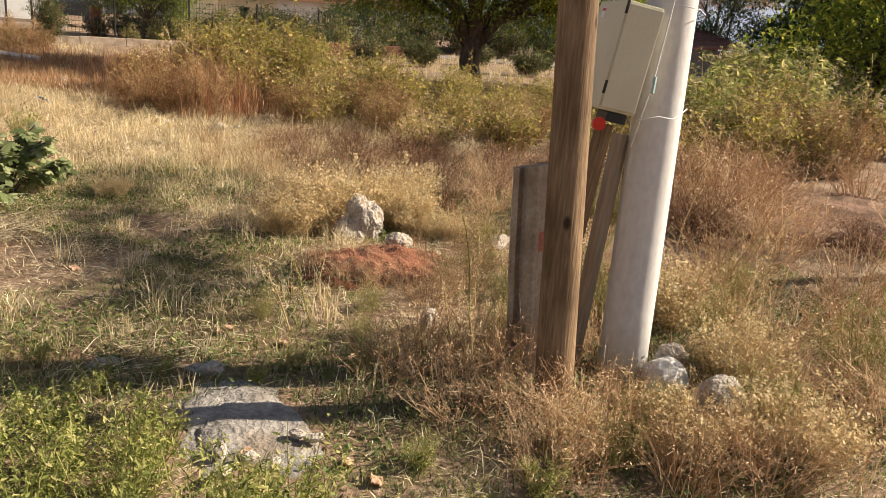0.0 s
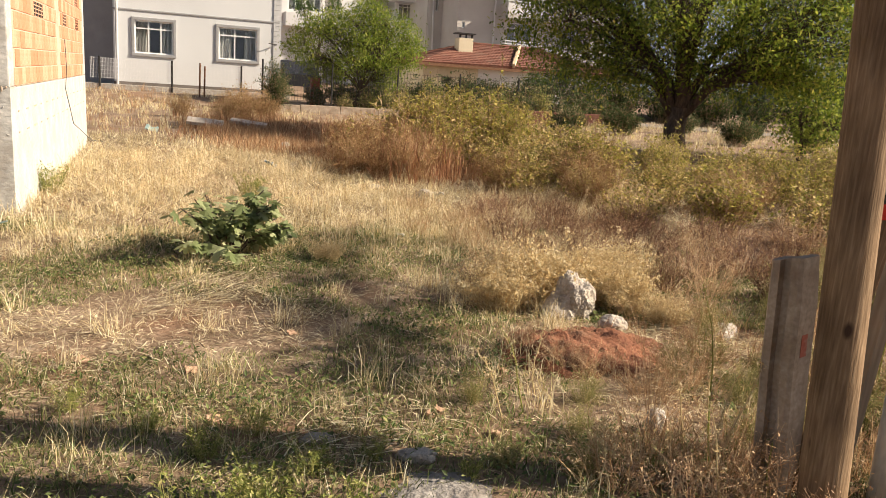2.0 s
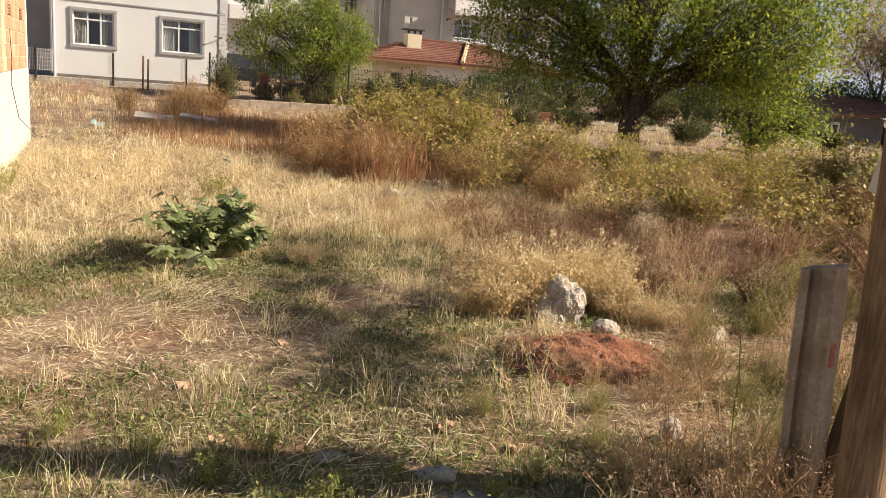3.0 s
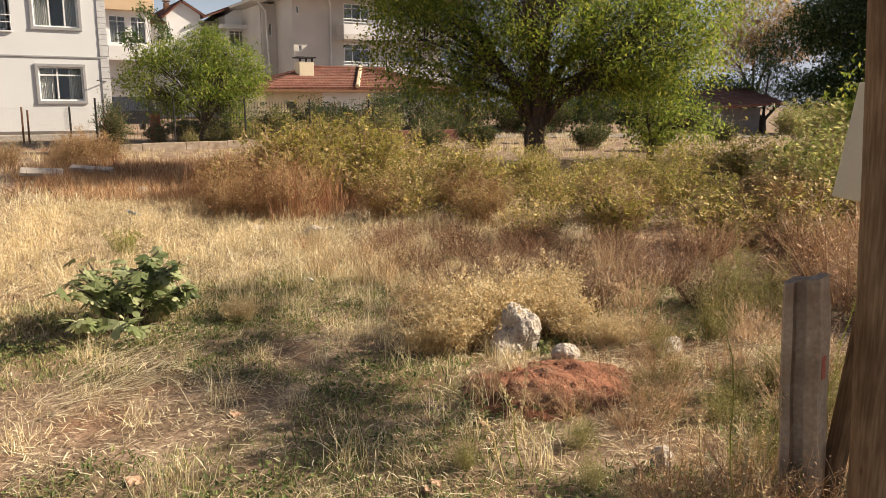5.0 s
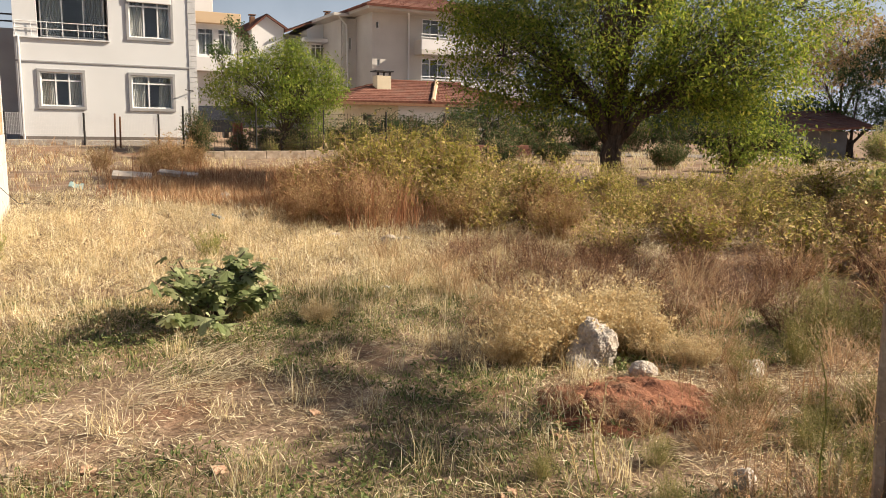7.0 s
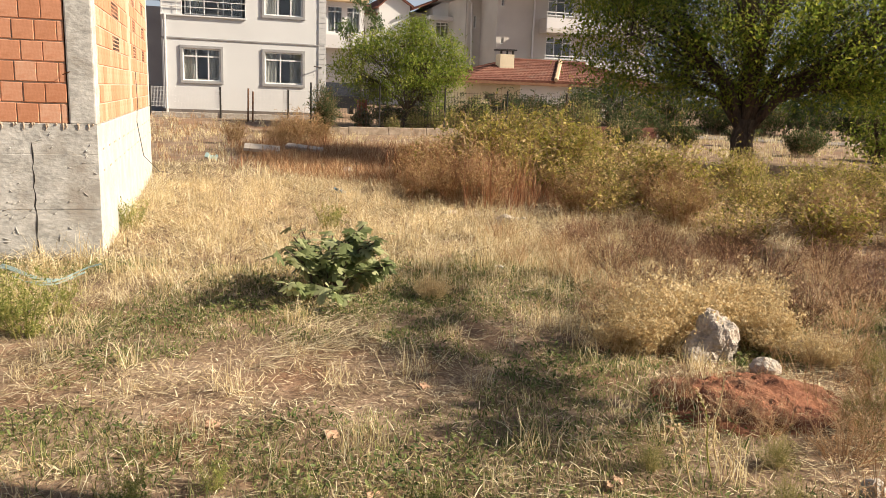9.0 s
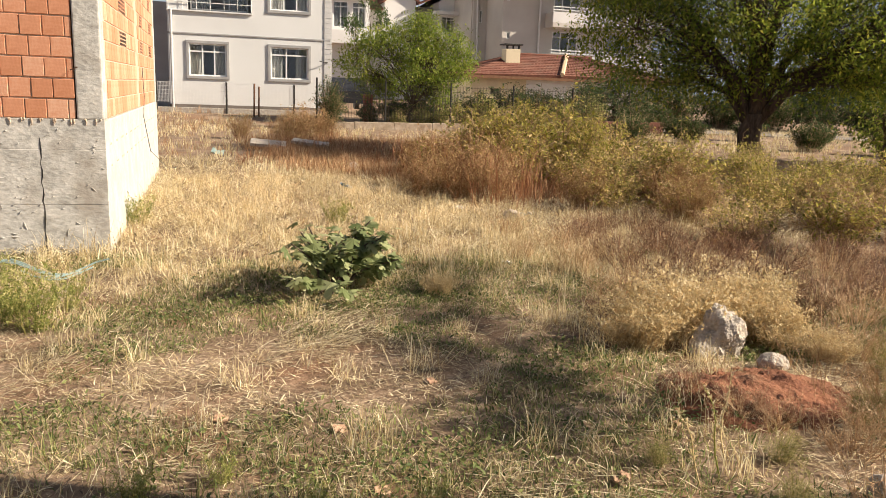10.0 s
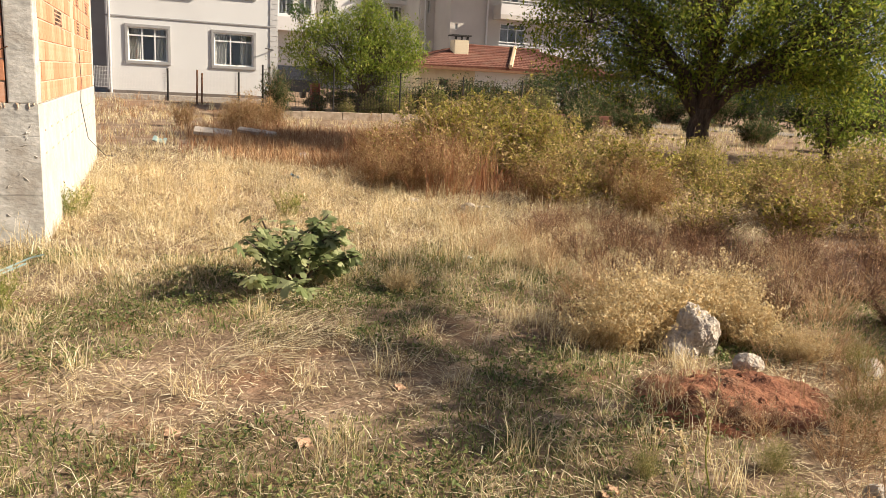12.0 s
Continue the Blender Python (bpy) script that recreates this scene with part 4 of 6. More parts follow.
def look_up(p, q):
    """A pose at p whose z axis runs towards q."""
    return Matrix.Translation(p) @ (Vector(q) - Vector(p)).to_track_quat("Z", "Y").to_matrix().to_4x4()


def slotted_post(name, p, h, lean, turn, w=0.105, d=0.10):
    """A concrete fence post with a slot down two sides."""
    s, c = 0.022, 0.012
    prof = [(-w / 2 + c, -d / 2), (-s, -d / 2), (-s, -d / 2 + 0.03), (s, -d / 2 + 0.03), (s, -d / 2), (w / 2 - c, -d / 2), (w / 2, -d / 2 + c), (w / 2, d / 2 - c), (w / 2 - c, d / 2), (s, d / 2), (s, d / 2 - 0.03), (-s, d / 2 - 0.03), (-s, d / 2), (-w / 2 + c, d / 2), (-w / 2, d / 2 - c), (-w / 2, -d / 2 + c)]
    n, k = len(prof), 9
    v, f = [], []
    for i in range(k):
        z = -0.25 + (h + 0.25) * i / (k - 1)
        e = 0.92 if i == k - 1 else 1.0
        v += [(x * e + 0.002 * math.sin(i * 2.1), y * e, z + (0.012 * math.sin(30 * x) if i == k - 1 else 0)) for x, y in prof]
    f = [(i * n + j, i * n + (j + 1) % n, (i + 1) * n + (j + 1) % n, (i + 1) * n + j) for i in range(k - 1) for j in range(n)]
    f.append(tuple((k - 1) * n + j for j in range(n)))
    return Geo().add(v, f), pose(*p, lean[0], lean[1], turn)


fp = thing("fence_post", Matrix.Translation((2.26, 2.766, 0.0)) @ Matrix.Rotation(-0.062, 4, "Y") @ Matrix.Rotation(-0.023, 4, "X") @ pose(0, 0, 0, 0, 0, -76), "slotted grey concrete fence post with red paint", "post")
g, _ = slotted_post("fence_post", (0, 0, 0), 0.88, (0, 0), 0, 0.125, 0.12)
part("shaft", g, "post_concrete", fp)
part("paint_mark", Geo().soft_box(0.0628, 0.0645, -0.022, 0.012, 0.54, 0.62, 0.0006), "orange_paint", fp, "red paint smear")
LEAN_A = look_up((2.46, 2.70, -0.1), (2.60, 2.71, 1.05))
LEAN_B = look_up((2.30, 2.72, -0.1), (2.47, 2.68, 1.1))
lp = thing("leaning_post", LEAN_A, "pale weathered timber post leaning below the cabinet", "post")
part("shaft", Geo().soft_box(-0.028, 0.028, -0.026, 0.026, -0.1, 1.12, 0.008), "old_wood", lp)
lp2 = thing("leaning_post", LEAN_B, "thin brown timber post behind the cabinet", "post")
part("shaft", Geo().soft_box(-0.03, 0.03, -0.025, 0.025, -0.1, 1.17, 0.006), "pole_wood", lp2)

# meter cabinet on its stalk
CABINET = pose(2.504, 2.741, 1.11, 0, 9, -25)
cab = thing("meter_cabinet", CABINET, "beige metal electric meter cabinet on a pole", "cabinet")
part("body", Geo().soft_box(-0.075, 0.075, -0.145, 0.155, 0.0, 0.41, 0.006), "box_paint", cab)
dr = part("door", Geo().soft_box(-0.070, 0.072, -0.157, -0.147, 0.010, 0.400, 0.004), "box_paint", cab)
part("hinge", Geo().tube([(-0.074, -0.153, 0.36), (-0.074, -0.153, 0.41)], 0.006, 8), "dark_metal", dr)
part("hinge", Geo().tube([(-0.074, -0.153, 0.06), (-0.074, -0.153, 0.11)], 0.006, 8), "dark_metal", dr)
part("sticker", Geo().soft_box(-0.0775, -0.0752, 0.06, 0.10, 0.345, 0.385, 0.0008), "white_plastic", cab, "small white sticker with a red edge")
part("sticker_mark", Geo().soft_box(-0.0792, -0.0777, 0.065, 0.095, 0.370, 0.381, 0.0005), "red_plastic", cab)
part("gland", Geo().soft_box(-0.03, 0.055, -0.14, -0.02, -0.04, -0.001, 0.008), "black_plastic", cab)
part("red_cap", Geo().tube([(-0.056, -0.158, -0.055), (-0.056, -0.14, -0.055)], 0.026, 14), "red_plastic", cab, "round red plastic cap")
wire = thing("wire", label="thin galvanised wire round the concrete pole", category="wire")
part("strand", Geo().tube([(2.40, 2.46, 1.10), (2.47, 2.42, 1.12), (2.55, 2.42, 1.11), (2.62, 2.44, 1.13), (2.72, 2.50, 1.14)], 0.0025, 5), "white_metal", wire, smooth=True)
part("strand", Geo().tube([(2.40, 2.47, 1.0), (2.46, 2.46, 1.25), (2.54, 2.48, 1.6), (2.66, 2.54, 2.2)], 0.0025, 5), "white_metal", wire, smooth=True)
part("strand", Geo().tube([(2.55, 2.48, 1.52), (2.66, 2.46, 1.51), (2.80, 2.55, 1.5)], 0.002, 5), "white_metal", wire, smooth=True)
part("tape", Geo().tube([(2.455, 2.455, 1.20), (2.465, 2.46, 1.26)], 0.008, 6), "teal_plastic", wire, "scrap of teal tape")


# ---- stones ----
def rock(p, sx, sy, sz, seed, mat="limestone", label="pale limestone lump in the dry grass", turn=0, sub=3, rough=0.28, name="stone", point=0.0):
    bm = bmesh.new()
    bmesh.ops.create_icosphere(bm, subdivisions=sub, radius=1)
    off = Vector((seed * 3.1, seed * 1.7, seed))
    for w in bm.verts:
        d = w.co.copy()
        k = 1 + rough * noise.noise(d * 1.3 + off) + rough * 0.6 * noise.noise(d * 3.2 + off) + 0.07 * noise.noise(d * 8 + off)
        q = d * k
        step = 0.25
        q = q.lerp(Vector((round(q.x / step) * step, round(q.y / step) * step, round(q.z / step) * step)), 0.15)
        q.x, q.y = q.x * (1 - point * q.z), q.y * (1 - point * q.z)
        w.co = Vector((q.x * sx, q.y * sy, q.z * sz))
    me = bpy.data.meshes.new(name)
    bm.to_mesh(me)
    bm.free()
    me.materials.append(M[mat])
    ob = new(name, me)
    ob.matrix_world = pose(p[0], p[1], gzf(p[0], p[1]) + p[2], 0, 0, turn)
    return tagged(ob, label, "stone", "stones in the lot")


rock((2.56, 4.86, 0.11), 0.15, 0.11, 0.165, 1, label="jagged white limestone rock beside a dry shrub", sub=5, rough=0.36, point=0.22)
rock((2.66, 4.52, 0.04), 0.085, 0.07, 0.06, 2)
rock((2.09, 3.26, 0.05), 0.045, 0.045, 0.065, 3, "field_stone")
rock((1.06, 3.28, 0.01), 0.08, 0.045, 0.03, 4, "field_stone", turn=-20)
rock((0.72, 3.50, 0.005), 0.07, 0.04, 0.024, 5, "field_stone", turn=-10)
rock((2.88, 2.5, 0.04), 0.07, 0.06, 0.06, 6, label="pale stone lying beside the concrete pole")
rock((2.66, 2.08, 0.07), 0.12, 0.09, 0.10, 7, label="pale stone in dry weeds near the poles")
rock((3.05, 9.3, 0.05), 0.12, 0.09, 0.07, 8)
rock((2.6, 10.0, 0.01), 0.14, 0.10, 0.05, 9, "field_stone")
rock((3.3, 4.35, 0.03), 0.16, 0.08, 0.05, 10, "field_stone", turn=30)
rock((1.98, 4.10, 0.05), 0.06, 0.05, 0.035, 11, "red_soil", "clod of red earth on the soil heap")
rock((1.03, 2.78, -0.02), 0.27, 0.40, 0.045, 12, "grey_rock", "flat grey rubble slab half sunk in the ground", -15, 5, 0.34, "rubble_slab")
for i, (x, y) in enumerate(((0.97, 2.55), (1.02, 2.48), (0.9, 2.62), (1.16, 2.62), (1.2, 2.57), (0.86, 2.50))):
    rock((x, y, 0.035), 0.03 + 0.008 * (i % 3), 0.022, 0.016, 20 + i, "limestone", "small chip of pale stone on the slab", 40 * i, 2)
rock((2.09, 14.24, 0.05), 0.10, 0.08, 0.10, 14, "field_stone")
rock((2.6, 21.5, 0.03), 0.2, 0.14, 0.08, 15, "field_stone")

for i in range(16):
    a = i * 2.4
    rock((2.28 + 0.48 * math.cos(a) * (0.4 + 0.04 * i), 4.18 + 0.30 * math.sin(a) * (0.4 + 0.04 * i), 0.03), 0.022 + 0.006 * (i % 4), 0.02, 0.015, 70 + i, "red_soil", "small clod of red earth", 30 * i, 2)

# red soil heap
hx, hy = np.meshgrid(np.linspace(-0.62, 0.62, 60), np.linspace(-0.42, 0.42, 44))
hr = (hx / 0.6) ** 2 + (hy / 0.4) ** 2
hz = gz(hx + 2.28, hy + 4.2) + 0.012 + 0.03 * (1 - hr) + 0.022 * wave(hx * 6, hy * 6, 6, 24) + 0.022 * wave(hx * 17, hy * 17, 9, 24) - 0.06 * smooth_step(0.55, 1.25, hr + 0.25 * wave(hx * 4, hy * 4, 0, 12))
hv = np.stack([hx + 2.28, hy + 4.2, hz], -1).reshape(-1, 3)
i0 = (np.arange(43)[:, None] * 60 + np.arange(59)[None]).ravel()[:, None]
solo("soil_heap", mesh_of("soil_heap", hv, np.concatenate([i0, i0 + 1, i0 + 61, i0 + 60], 1), "red_soil", True), "red_soil", label="low heap of dug red soil", category="soil", kind="stuff")
hx, hy = np.meshgrid(np.linspace(-1.5, 1.5, 60), np.linspace(-1.0, 1.0, 44))
hr = (hx / 1.5) ** 2 + (hy / 1.0) ** 2
hz = gz(hx + 6.2, hy + 4.1) + 0.06 + 0.05 * wave(hx * 3, hy * 3, 6, 24) - 0.15 * smooth_step(0.7, 1.1, hr + 0.25 * wave(hx * 2, hy * 2, 0, 12))
hv = np.stack([hx + 6.2, hy + 4.1, hz], -1).reshape(-1, 3)
solo("soil_bank", mesh_of("soil_bank", hv, np.concatenate([i0, i0 + 1, i0 + 61, i0 + 60], 1), "bank_soil", True), "bank_soil", label="bare bank of red soil", category="soil", kind="stuff")

# boards and litter
for p, L, w, rz, lab in (((0.92, 18.0), 0.74, 0.26, -8, "pale broken board on the dry ground"), ((1.85, 18.3), 0.85, 0.16, -32, "grey plank lying in the weeds")):
    solo("board", Geo().soft_box(-L / 2, L / 2, -w / 2, w / 2, 0.0, 0.075, 0.012), "board", pose(*p, gzf(*p) + 0.12, 20, 4, rz), lab, "board")


def scrap(name, p, mat, size, label, lift=0.02):
    n = 9
    v = [(size * (i / (n - 1) - 0.5) * 1.4, size * (k / (n - 1) - 0.5), size * 0.35 * noise.noise(Vector((i * 0.45 + p[0] * 9, k * 0.45, 2.0)))) for k in range(n) for i in range(n)]
    v += [(a, b, c - 0.004) for a, b, c in v]
    f = [(k * n + i, k * n + i + 1, (k + 1) * n + i + 1, (k + 1) * n + i) for k in range(n - 1) for i in range(n - 1)]
    f += [tuple(q + n * n for q in reversed(w)) for w in f]
    solo(name, Geo().add(v, f), mat, pose(p[0], p[1], gzf(p[0], p[1]) + lift + size * 0.2, 20, 10, 50 * p[0]), label, "litter", smooth=True)


scrap("plastic_bag", (1.52, 11.57), "blue_plastic", 0.16, "crumpled blue plastic bag in the grass", 0.05)
scrap("plastic_bag", (3.17, 9.25), "white_plastic", 0.12, "crumpled white plastic scrap in the grass", 0.05)
scrap("plastic_bag", (-0.12, 16.7), "teal_plastic", 0.17, "pale teal plastic sheet among weeds", 0.05)
scrap("paper_scrap", (2.08, 7.0), "white_plastic", 0.06, "scrap of white paper on the grass", 0.03)
for i, (x, y) in enumerate(((1.25, 2.42), (1.28, 2.28), (0.98, 2.60), (1.27, 3.64), (1.22, 3.60), (1.72, 4.0), (0.35, 3.75), (0.28, 4.28), (-0.2, 4.5), (0.95, 2.4), (1.6, 3.1), (1.42, 3.38), (0.8, 4.7))):
    scrap("fallen_leaf", (x, y), "dead_leaf", 0.042, "curled brown fallen leaf", 0.006)

# ruined teal plastic strips by the brick corner
ts = thing("plastic_strips", label="tangle of pale teal plastic strips in the grass", category="litter")
for i in range(5):
    x0, y0 = -1.78 + 0.1 * i, 6.95 + 0.07 * (i % 3)
    pts = [(x0 + 0.09 * k, y0 + 0.03 * math.sin(k + i), gzf(x0, y0) + 0.10 + 0.06 * math.sin(0.7 * k + i)) for k in range(6)]
    part("strip", Geo().tube(pts, 0.006, 5, squash=0.3), "teal_plastic", ts)

# rusty stakes and a parked car far off
for x, y, h in ((1.22, 29.5, 1.15), (1.38, 29.5, 1.05)):
    solo("stake", Geo().tube([(x, y, gzf(x, y) - 0.1), (x + 0.02, y, gzf(x, y) + h)], 0.03, 6), "rust_metal", label="rusty iron stake in the weeds", category="stake")
car = thing("car", pose(5.55, 36.5, 0.35, 0, 0, 90), "dark parked car behind the garden", "car")
prof = [(-2.1, 0.35), (-2.1, 0.85), (-1.3, 0.95), (-0.7, 1.42), (0.9, 1.42), (1.5, 0.95), (2.1, 0.85), (2.1, 0.35)]
g = Geo().add([(x, y, z) for y in (-0.85, 0.85) for x, z in prof], [tuple(range(7, -1, -1)), tuple(range(8, 16))] + [(i, (i + 1) % 8, 8 + (i + 1) % 8, 8 + i) for i in range(8)])
cb = part("body", g, "car_paint", car)
for x in (-1.3, 1.3):
    for y in (-0.8, 0.8):
        wl = part("wheel", Geo().tube([(x, y - 0.1, 0.32), (x, y + 0.1, 0.32)], 0.32, 16), "black_plastic", car)
bin_ = thing("crate", label="faded orange crate in the garden", category="crate")
part("body", Geo().soft_box(5.0, 5.3, 28.6, 28.95, 0.0, 1.15, 0.03), "orange_paint", bin_)

# ---- trees ----
def tree(name, base, label, trunk_r, fork_z, limbs, leaf_mat, leaf_size, clumps, per_clump, spread=0.32, seed=1, lean=(0, 0), inner=0.55):
    """limbs: (dx, dy, dz, radius of its foliage). A tapered trunk, limbs that branch, and leaves in many small clumps."""
    global rng
    keep, rng = rng, np.random.default_rng(seed)
    bz = gzf(base[0], base[1])
    e = thing(name, Matrix.Translation((base[0], base[1], bz)), label, "tree")
    top = Vector((lean[0], lean[1], fork_z))
    g = Geo()
    rad = [trunk_r * k for k in (1.5, 1.12, 1.0, 0.95, 0.92, 1.0)]
    g.tube([Vector((0, 0, -0.2)).lerp(top, t) + Vector((0.04 * math.sin(9 * t), 0.03 * math.cos(8 * t), 0)) for t in (0, 0.2, 0.4, 0.6, 0.8, 1.0)], rad, 12)
    part("trunk", g, "bark", e, smooth=True)
    pts, p0, p1, rr = [], [], [], []
    for dx, dy, dz, r in limbs:
        end = Vector((dx, dy, dz))
        mid = top.lerp(end, 0.5) + Vector((rng.normal(0, 0.15), rng.normal(0, 0.15), 0.2))
        part("limb", Geo().tube([top - Vector((0, 0, 0.1 + 0.25 * fork_z * (trunk_r > 0.2))), top.lerp(mid, 0.5) + Vector((0, 0, 0.08)), mid, mid.lerp(end, 0.5), end], [trunk_r * k for k in (0.45, 0.32, 0.2, 0.12, 0.05)], 8), "bark", e, smooth=True)
        n = int(clumps * r * r)
        d = rng.normal(0, 1, (n, 3))
        d /= np.linalg.norm(d, axis=1)[:, None]
        q = np.array(end) + d * (r * rng.uniform(inner, 1.0, n) ** 0.6)[:, None] * np.array([1.0, 1.0, 0.8])
        pts.append(q)
        k = rng.integers(0, 3, n)
        src = np.array([top.lerp(mid, 0.7)[:], mid[:], end[:]])[k]
        bend = src + (q - src) * 0.55 + rng.normal(0, 0.12, (n, 3))
        p0 += [src, bend]
        p1 += [bend, q]
        rr += [np.full(n, 0.007 * max(1, trunk_r * 4)), np.full(n, 0.0035 * max(1, trunk_r * 4))]
    v, f = sticks(np.concatenate(p0), np.concatenate(p1), np.concatenate(rr))
    part("branchwork", mesh_of("branchwork", v, f, "bark"), "bark", e)
    q = np.concatenate(pts)
    c = np.repeat(q, per_clump, 0) + rng.normal(0, spread, (len(q) * per_clump, 3)) * np.array([1, 1, 0.8])
    v, f = leaves(c, leaf_size, 0.5)
    part("crown", mesh_of("crown", v, f, leaf_mat), leaf_mat, e)
    rng = keep
    return e


tree("walnut_tree", (10.3, 14.6), "broad green walnut tree with a dark forked trunk", 0.23, 0.95,
     [(-2.3, 0.8, 2.5, 1.4), (-0.9, -0.9, 3.2, 1.6), (1.2, -1.8, 2.5, 1.5), (2.0, -1.8, 2.2, 1.3), (0.6, 0.9, 4.4, 1.9), (2.3, -0.4, 4.0, 1.8), (-1.6, 1.6, 4.0, 1.7), (3.2, -1.7, 3.6, 1.25), (-2.2, 1.8, 3.2, 1.0), (0.3, -1.0, 5.4, 1.6), (-0.8, 0.1, 2.0, 1.1), (0.7, -0.9, 1.9, 1.0), (1.7, -1.4, 1.75, 0.7), (-1.7, 1.0, 1.8, 0.9), (0.3, 1.0, 2.2, 1.2)],
     "walnut_leaf", 0.10, 80, 34, 0.21, 3, inner=0.42)
tree("garden_tree", (6.3, 28.0), "round bushy green garden tree", 0.09, 0.8,
     [(-1.7, 0, 2.2, 0.75), (-1.0, 0.2, 1.5, 0.7), (0.7, -0.2, 2.2, 1.0), (0.2, 0.1, 3.0, 0.95), (1.7, 0, 2.0, 0.8), (2.1, 0.2, 2.6, 0.55), (-0.2, -0.3, 1.7, 0.8), (1.2, -0.2, 1.4, 0.7), (-0.8, 0, 2.9, 0.7), (1.1, 0, 3.1, 0.7), (0.5, 0, 3.75, 0.45), (-1.5, 0, 3.0, 0.4), (1.8, 0, 3.3, 0.35)], "tree_leaf", 0.12, 150, 17, 0.17, 5, lean=(0.35, 0), inner=0.25)
tree("pine_tree", (6.85, 38.0), "thin young pine behind the garden tree", 0.10, 1.9, [(0.3, 0, 3.1, 0.6), (-0.7, 0, 4.0, 0.55), (0.7, 0, 4.5, 0.5), (0.0, 0, 5.2, 0.4)], "dark_leaf", 0.18, 60, 20, 0.13, 6)
tree("yard_tree", (64.6, 38.3), "tall dark green tree beside the shed", 0.35, 5.0,
     [(-3.2, 3.2, 9.0, 3.0), (-2.1, 2.1, 9.1, 3.5), (0.4, -0.4, 8.4, 3.9), (-1.2, 1.0, 12.6, 3.4), (0.6, -0.8, 13.8, 3.8), (2.5, -2.1, 12.2, 4.2), (3.2, -3.2, 7.7, 3.9), (1.6, -1.8, 4.2, 3.4), (-2.0, 1.6, 4.4, 3.2), (4.5, -4.0, 4.0, 3.2)], "dark_leaf", 0.36, 16, 26, 0.5, 8, inner=0.3)
for i, (x, y, h) in enumerate(((52.0, 50.0, 1.0), (58.0, 44.0, 1.1), (63.0, 38.0, 1.0), (46.0, 54.0, 1.0))):
    tree("yard_tree", (x, y), "dark tree standing behind the shed", 0.3, 1.5, [(0, 0, 3.5 * h, 2.8), (2.6, -2.6, 3.2 * h, 2.6), (-2.4, 2.2, 3.2 * h, 2.6), (0.4, -0.2, 6.4 * h, 2.4)], "dark_leaf", 0.32, 14, 20, 0.4, 60 + i, inner=0.3)
tree("brown_tree", (66.7, 51.8), "half-dead brown-leaved tree behind the walnut", 0.4, 3.2, [(0, 0, 10.5, 3.8), (2.6, -1.8, 9.2, 3.4), (-2.0, 1.2, 8.2, 3.0)], "brown_leaf", 0.40, 12, 18, 0.55, 9)
for i, (x, y, h) in enumerate(((16.0, 30.5, 1.5), (18.5, 29.5, 1.7), (21.0, 28.5, 1.6), (23.5, 27.0, 1.8), (26.0, 25.5, 1.9))):
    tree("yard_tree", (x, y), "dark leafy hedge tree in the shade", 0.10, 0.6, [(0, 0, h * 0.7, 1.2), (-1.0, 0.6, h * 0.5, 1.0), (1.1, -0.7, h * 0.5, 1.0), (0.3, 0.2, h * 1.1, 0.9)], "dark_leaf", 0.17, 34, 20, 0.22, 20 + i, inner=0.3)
tree("shrub_tree", (12.6, 13.4), "leafy green shrub tree in the shade of the walnut", 0.08, 0.5, [(0, 0, 0.9, 0.75), (0.6, -0.4, 0.8, 0.7)], "tree_leaf", 0.12, 90, 20, 0.16, 11, inner=0.3)
for i, (x, y) in enumerate(((14.5, 8.0), (16.0, 6.3), (17.6, 4.6))):
    tree("garden_tree", (x, y), "green leafy tree at the edge of the lot", 0.12, 0.8, [(0, 0, 2.0, 1.4), (0.9, -0.8, 2.2, 1.3), (-0.6, 0.7, 1.4, 1.2), (0.2, -0.2, 3.2, 1.3), (0.4, -0.3, 1.0, 1.0)], "walnut_leaf", 0.15, 50, 22, 0.22, 40 + i, inner=0.3)


# an unseen tree, added so that its crown shades the middle of the lot
tree("garden_tree", (7.12, 2.1), "unseen tree added to shade the lot", 0.05, 3.35, [(0.1, 2.75, 3.75, 0.26), (-0.1, 2.3, 3.75, 0.22), (-0.3, 1.5, 3.75, 0.2), (-0.3, 1.0, 3.78, 0.26), (-0.25, 0.5, 3.75, 0.30), (-0.35, 0.0, 3.72, 0.28)], "tree_leaf", 0.10, 270, 13, 0.10, 51, inner=0.1)


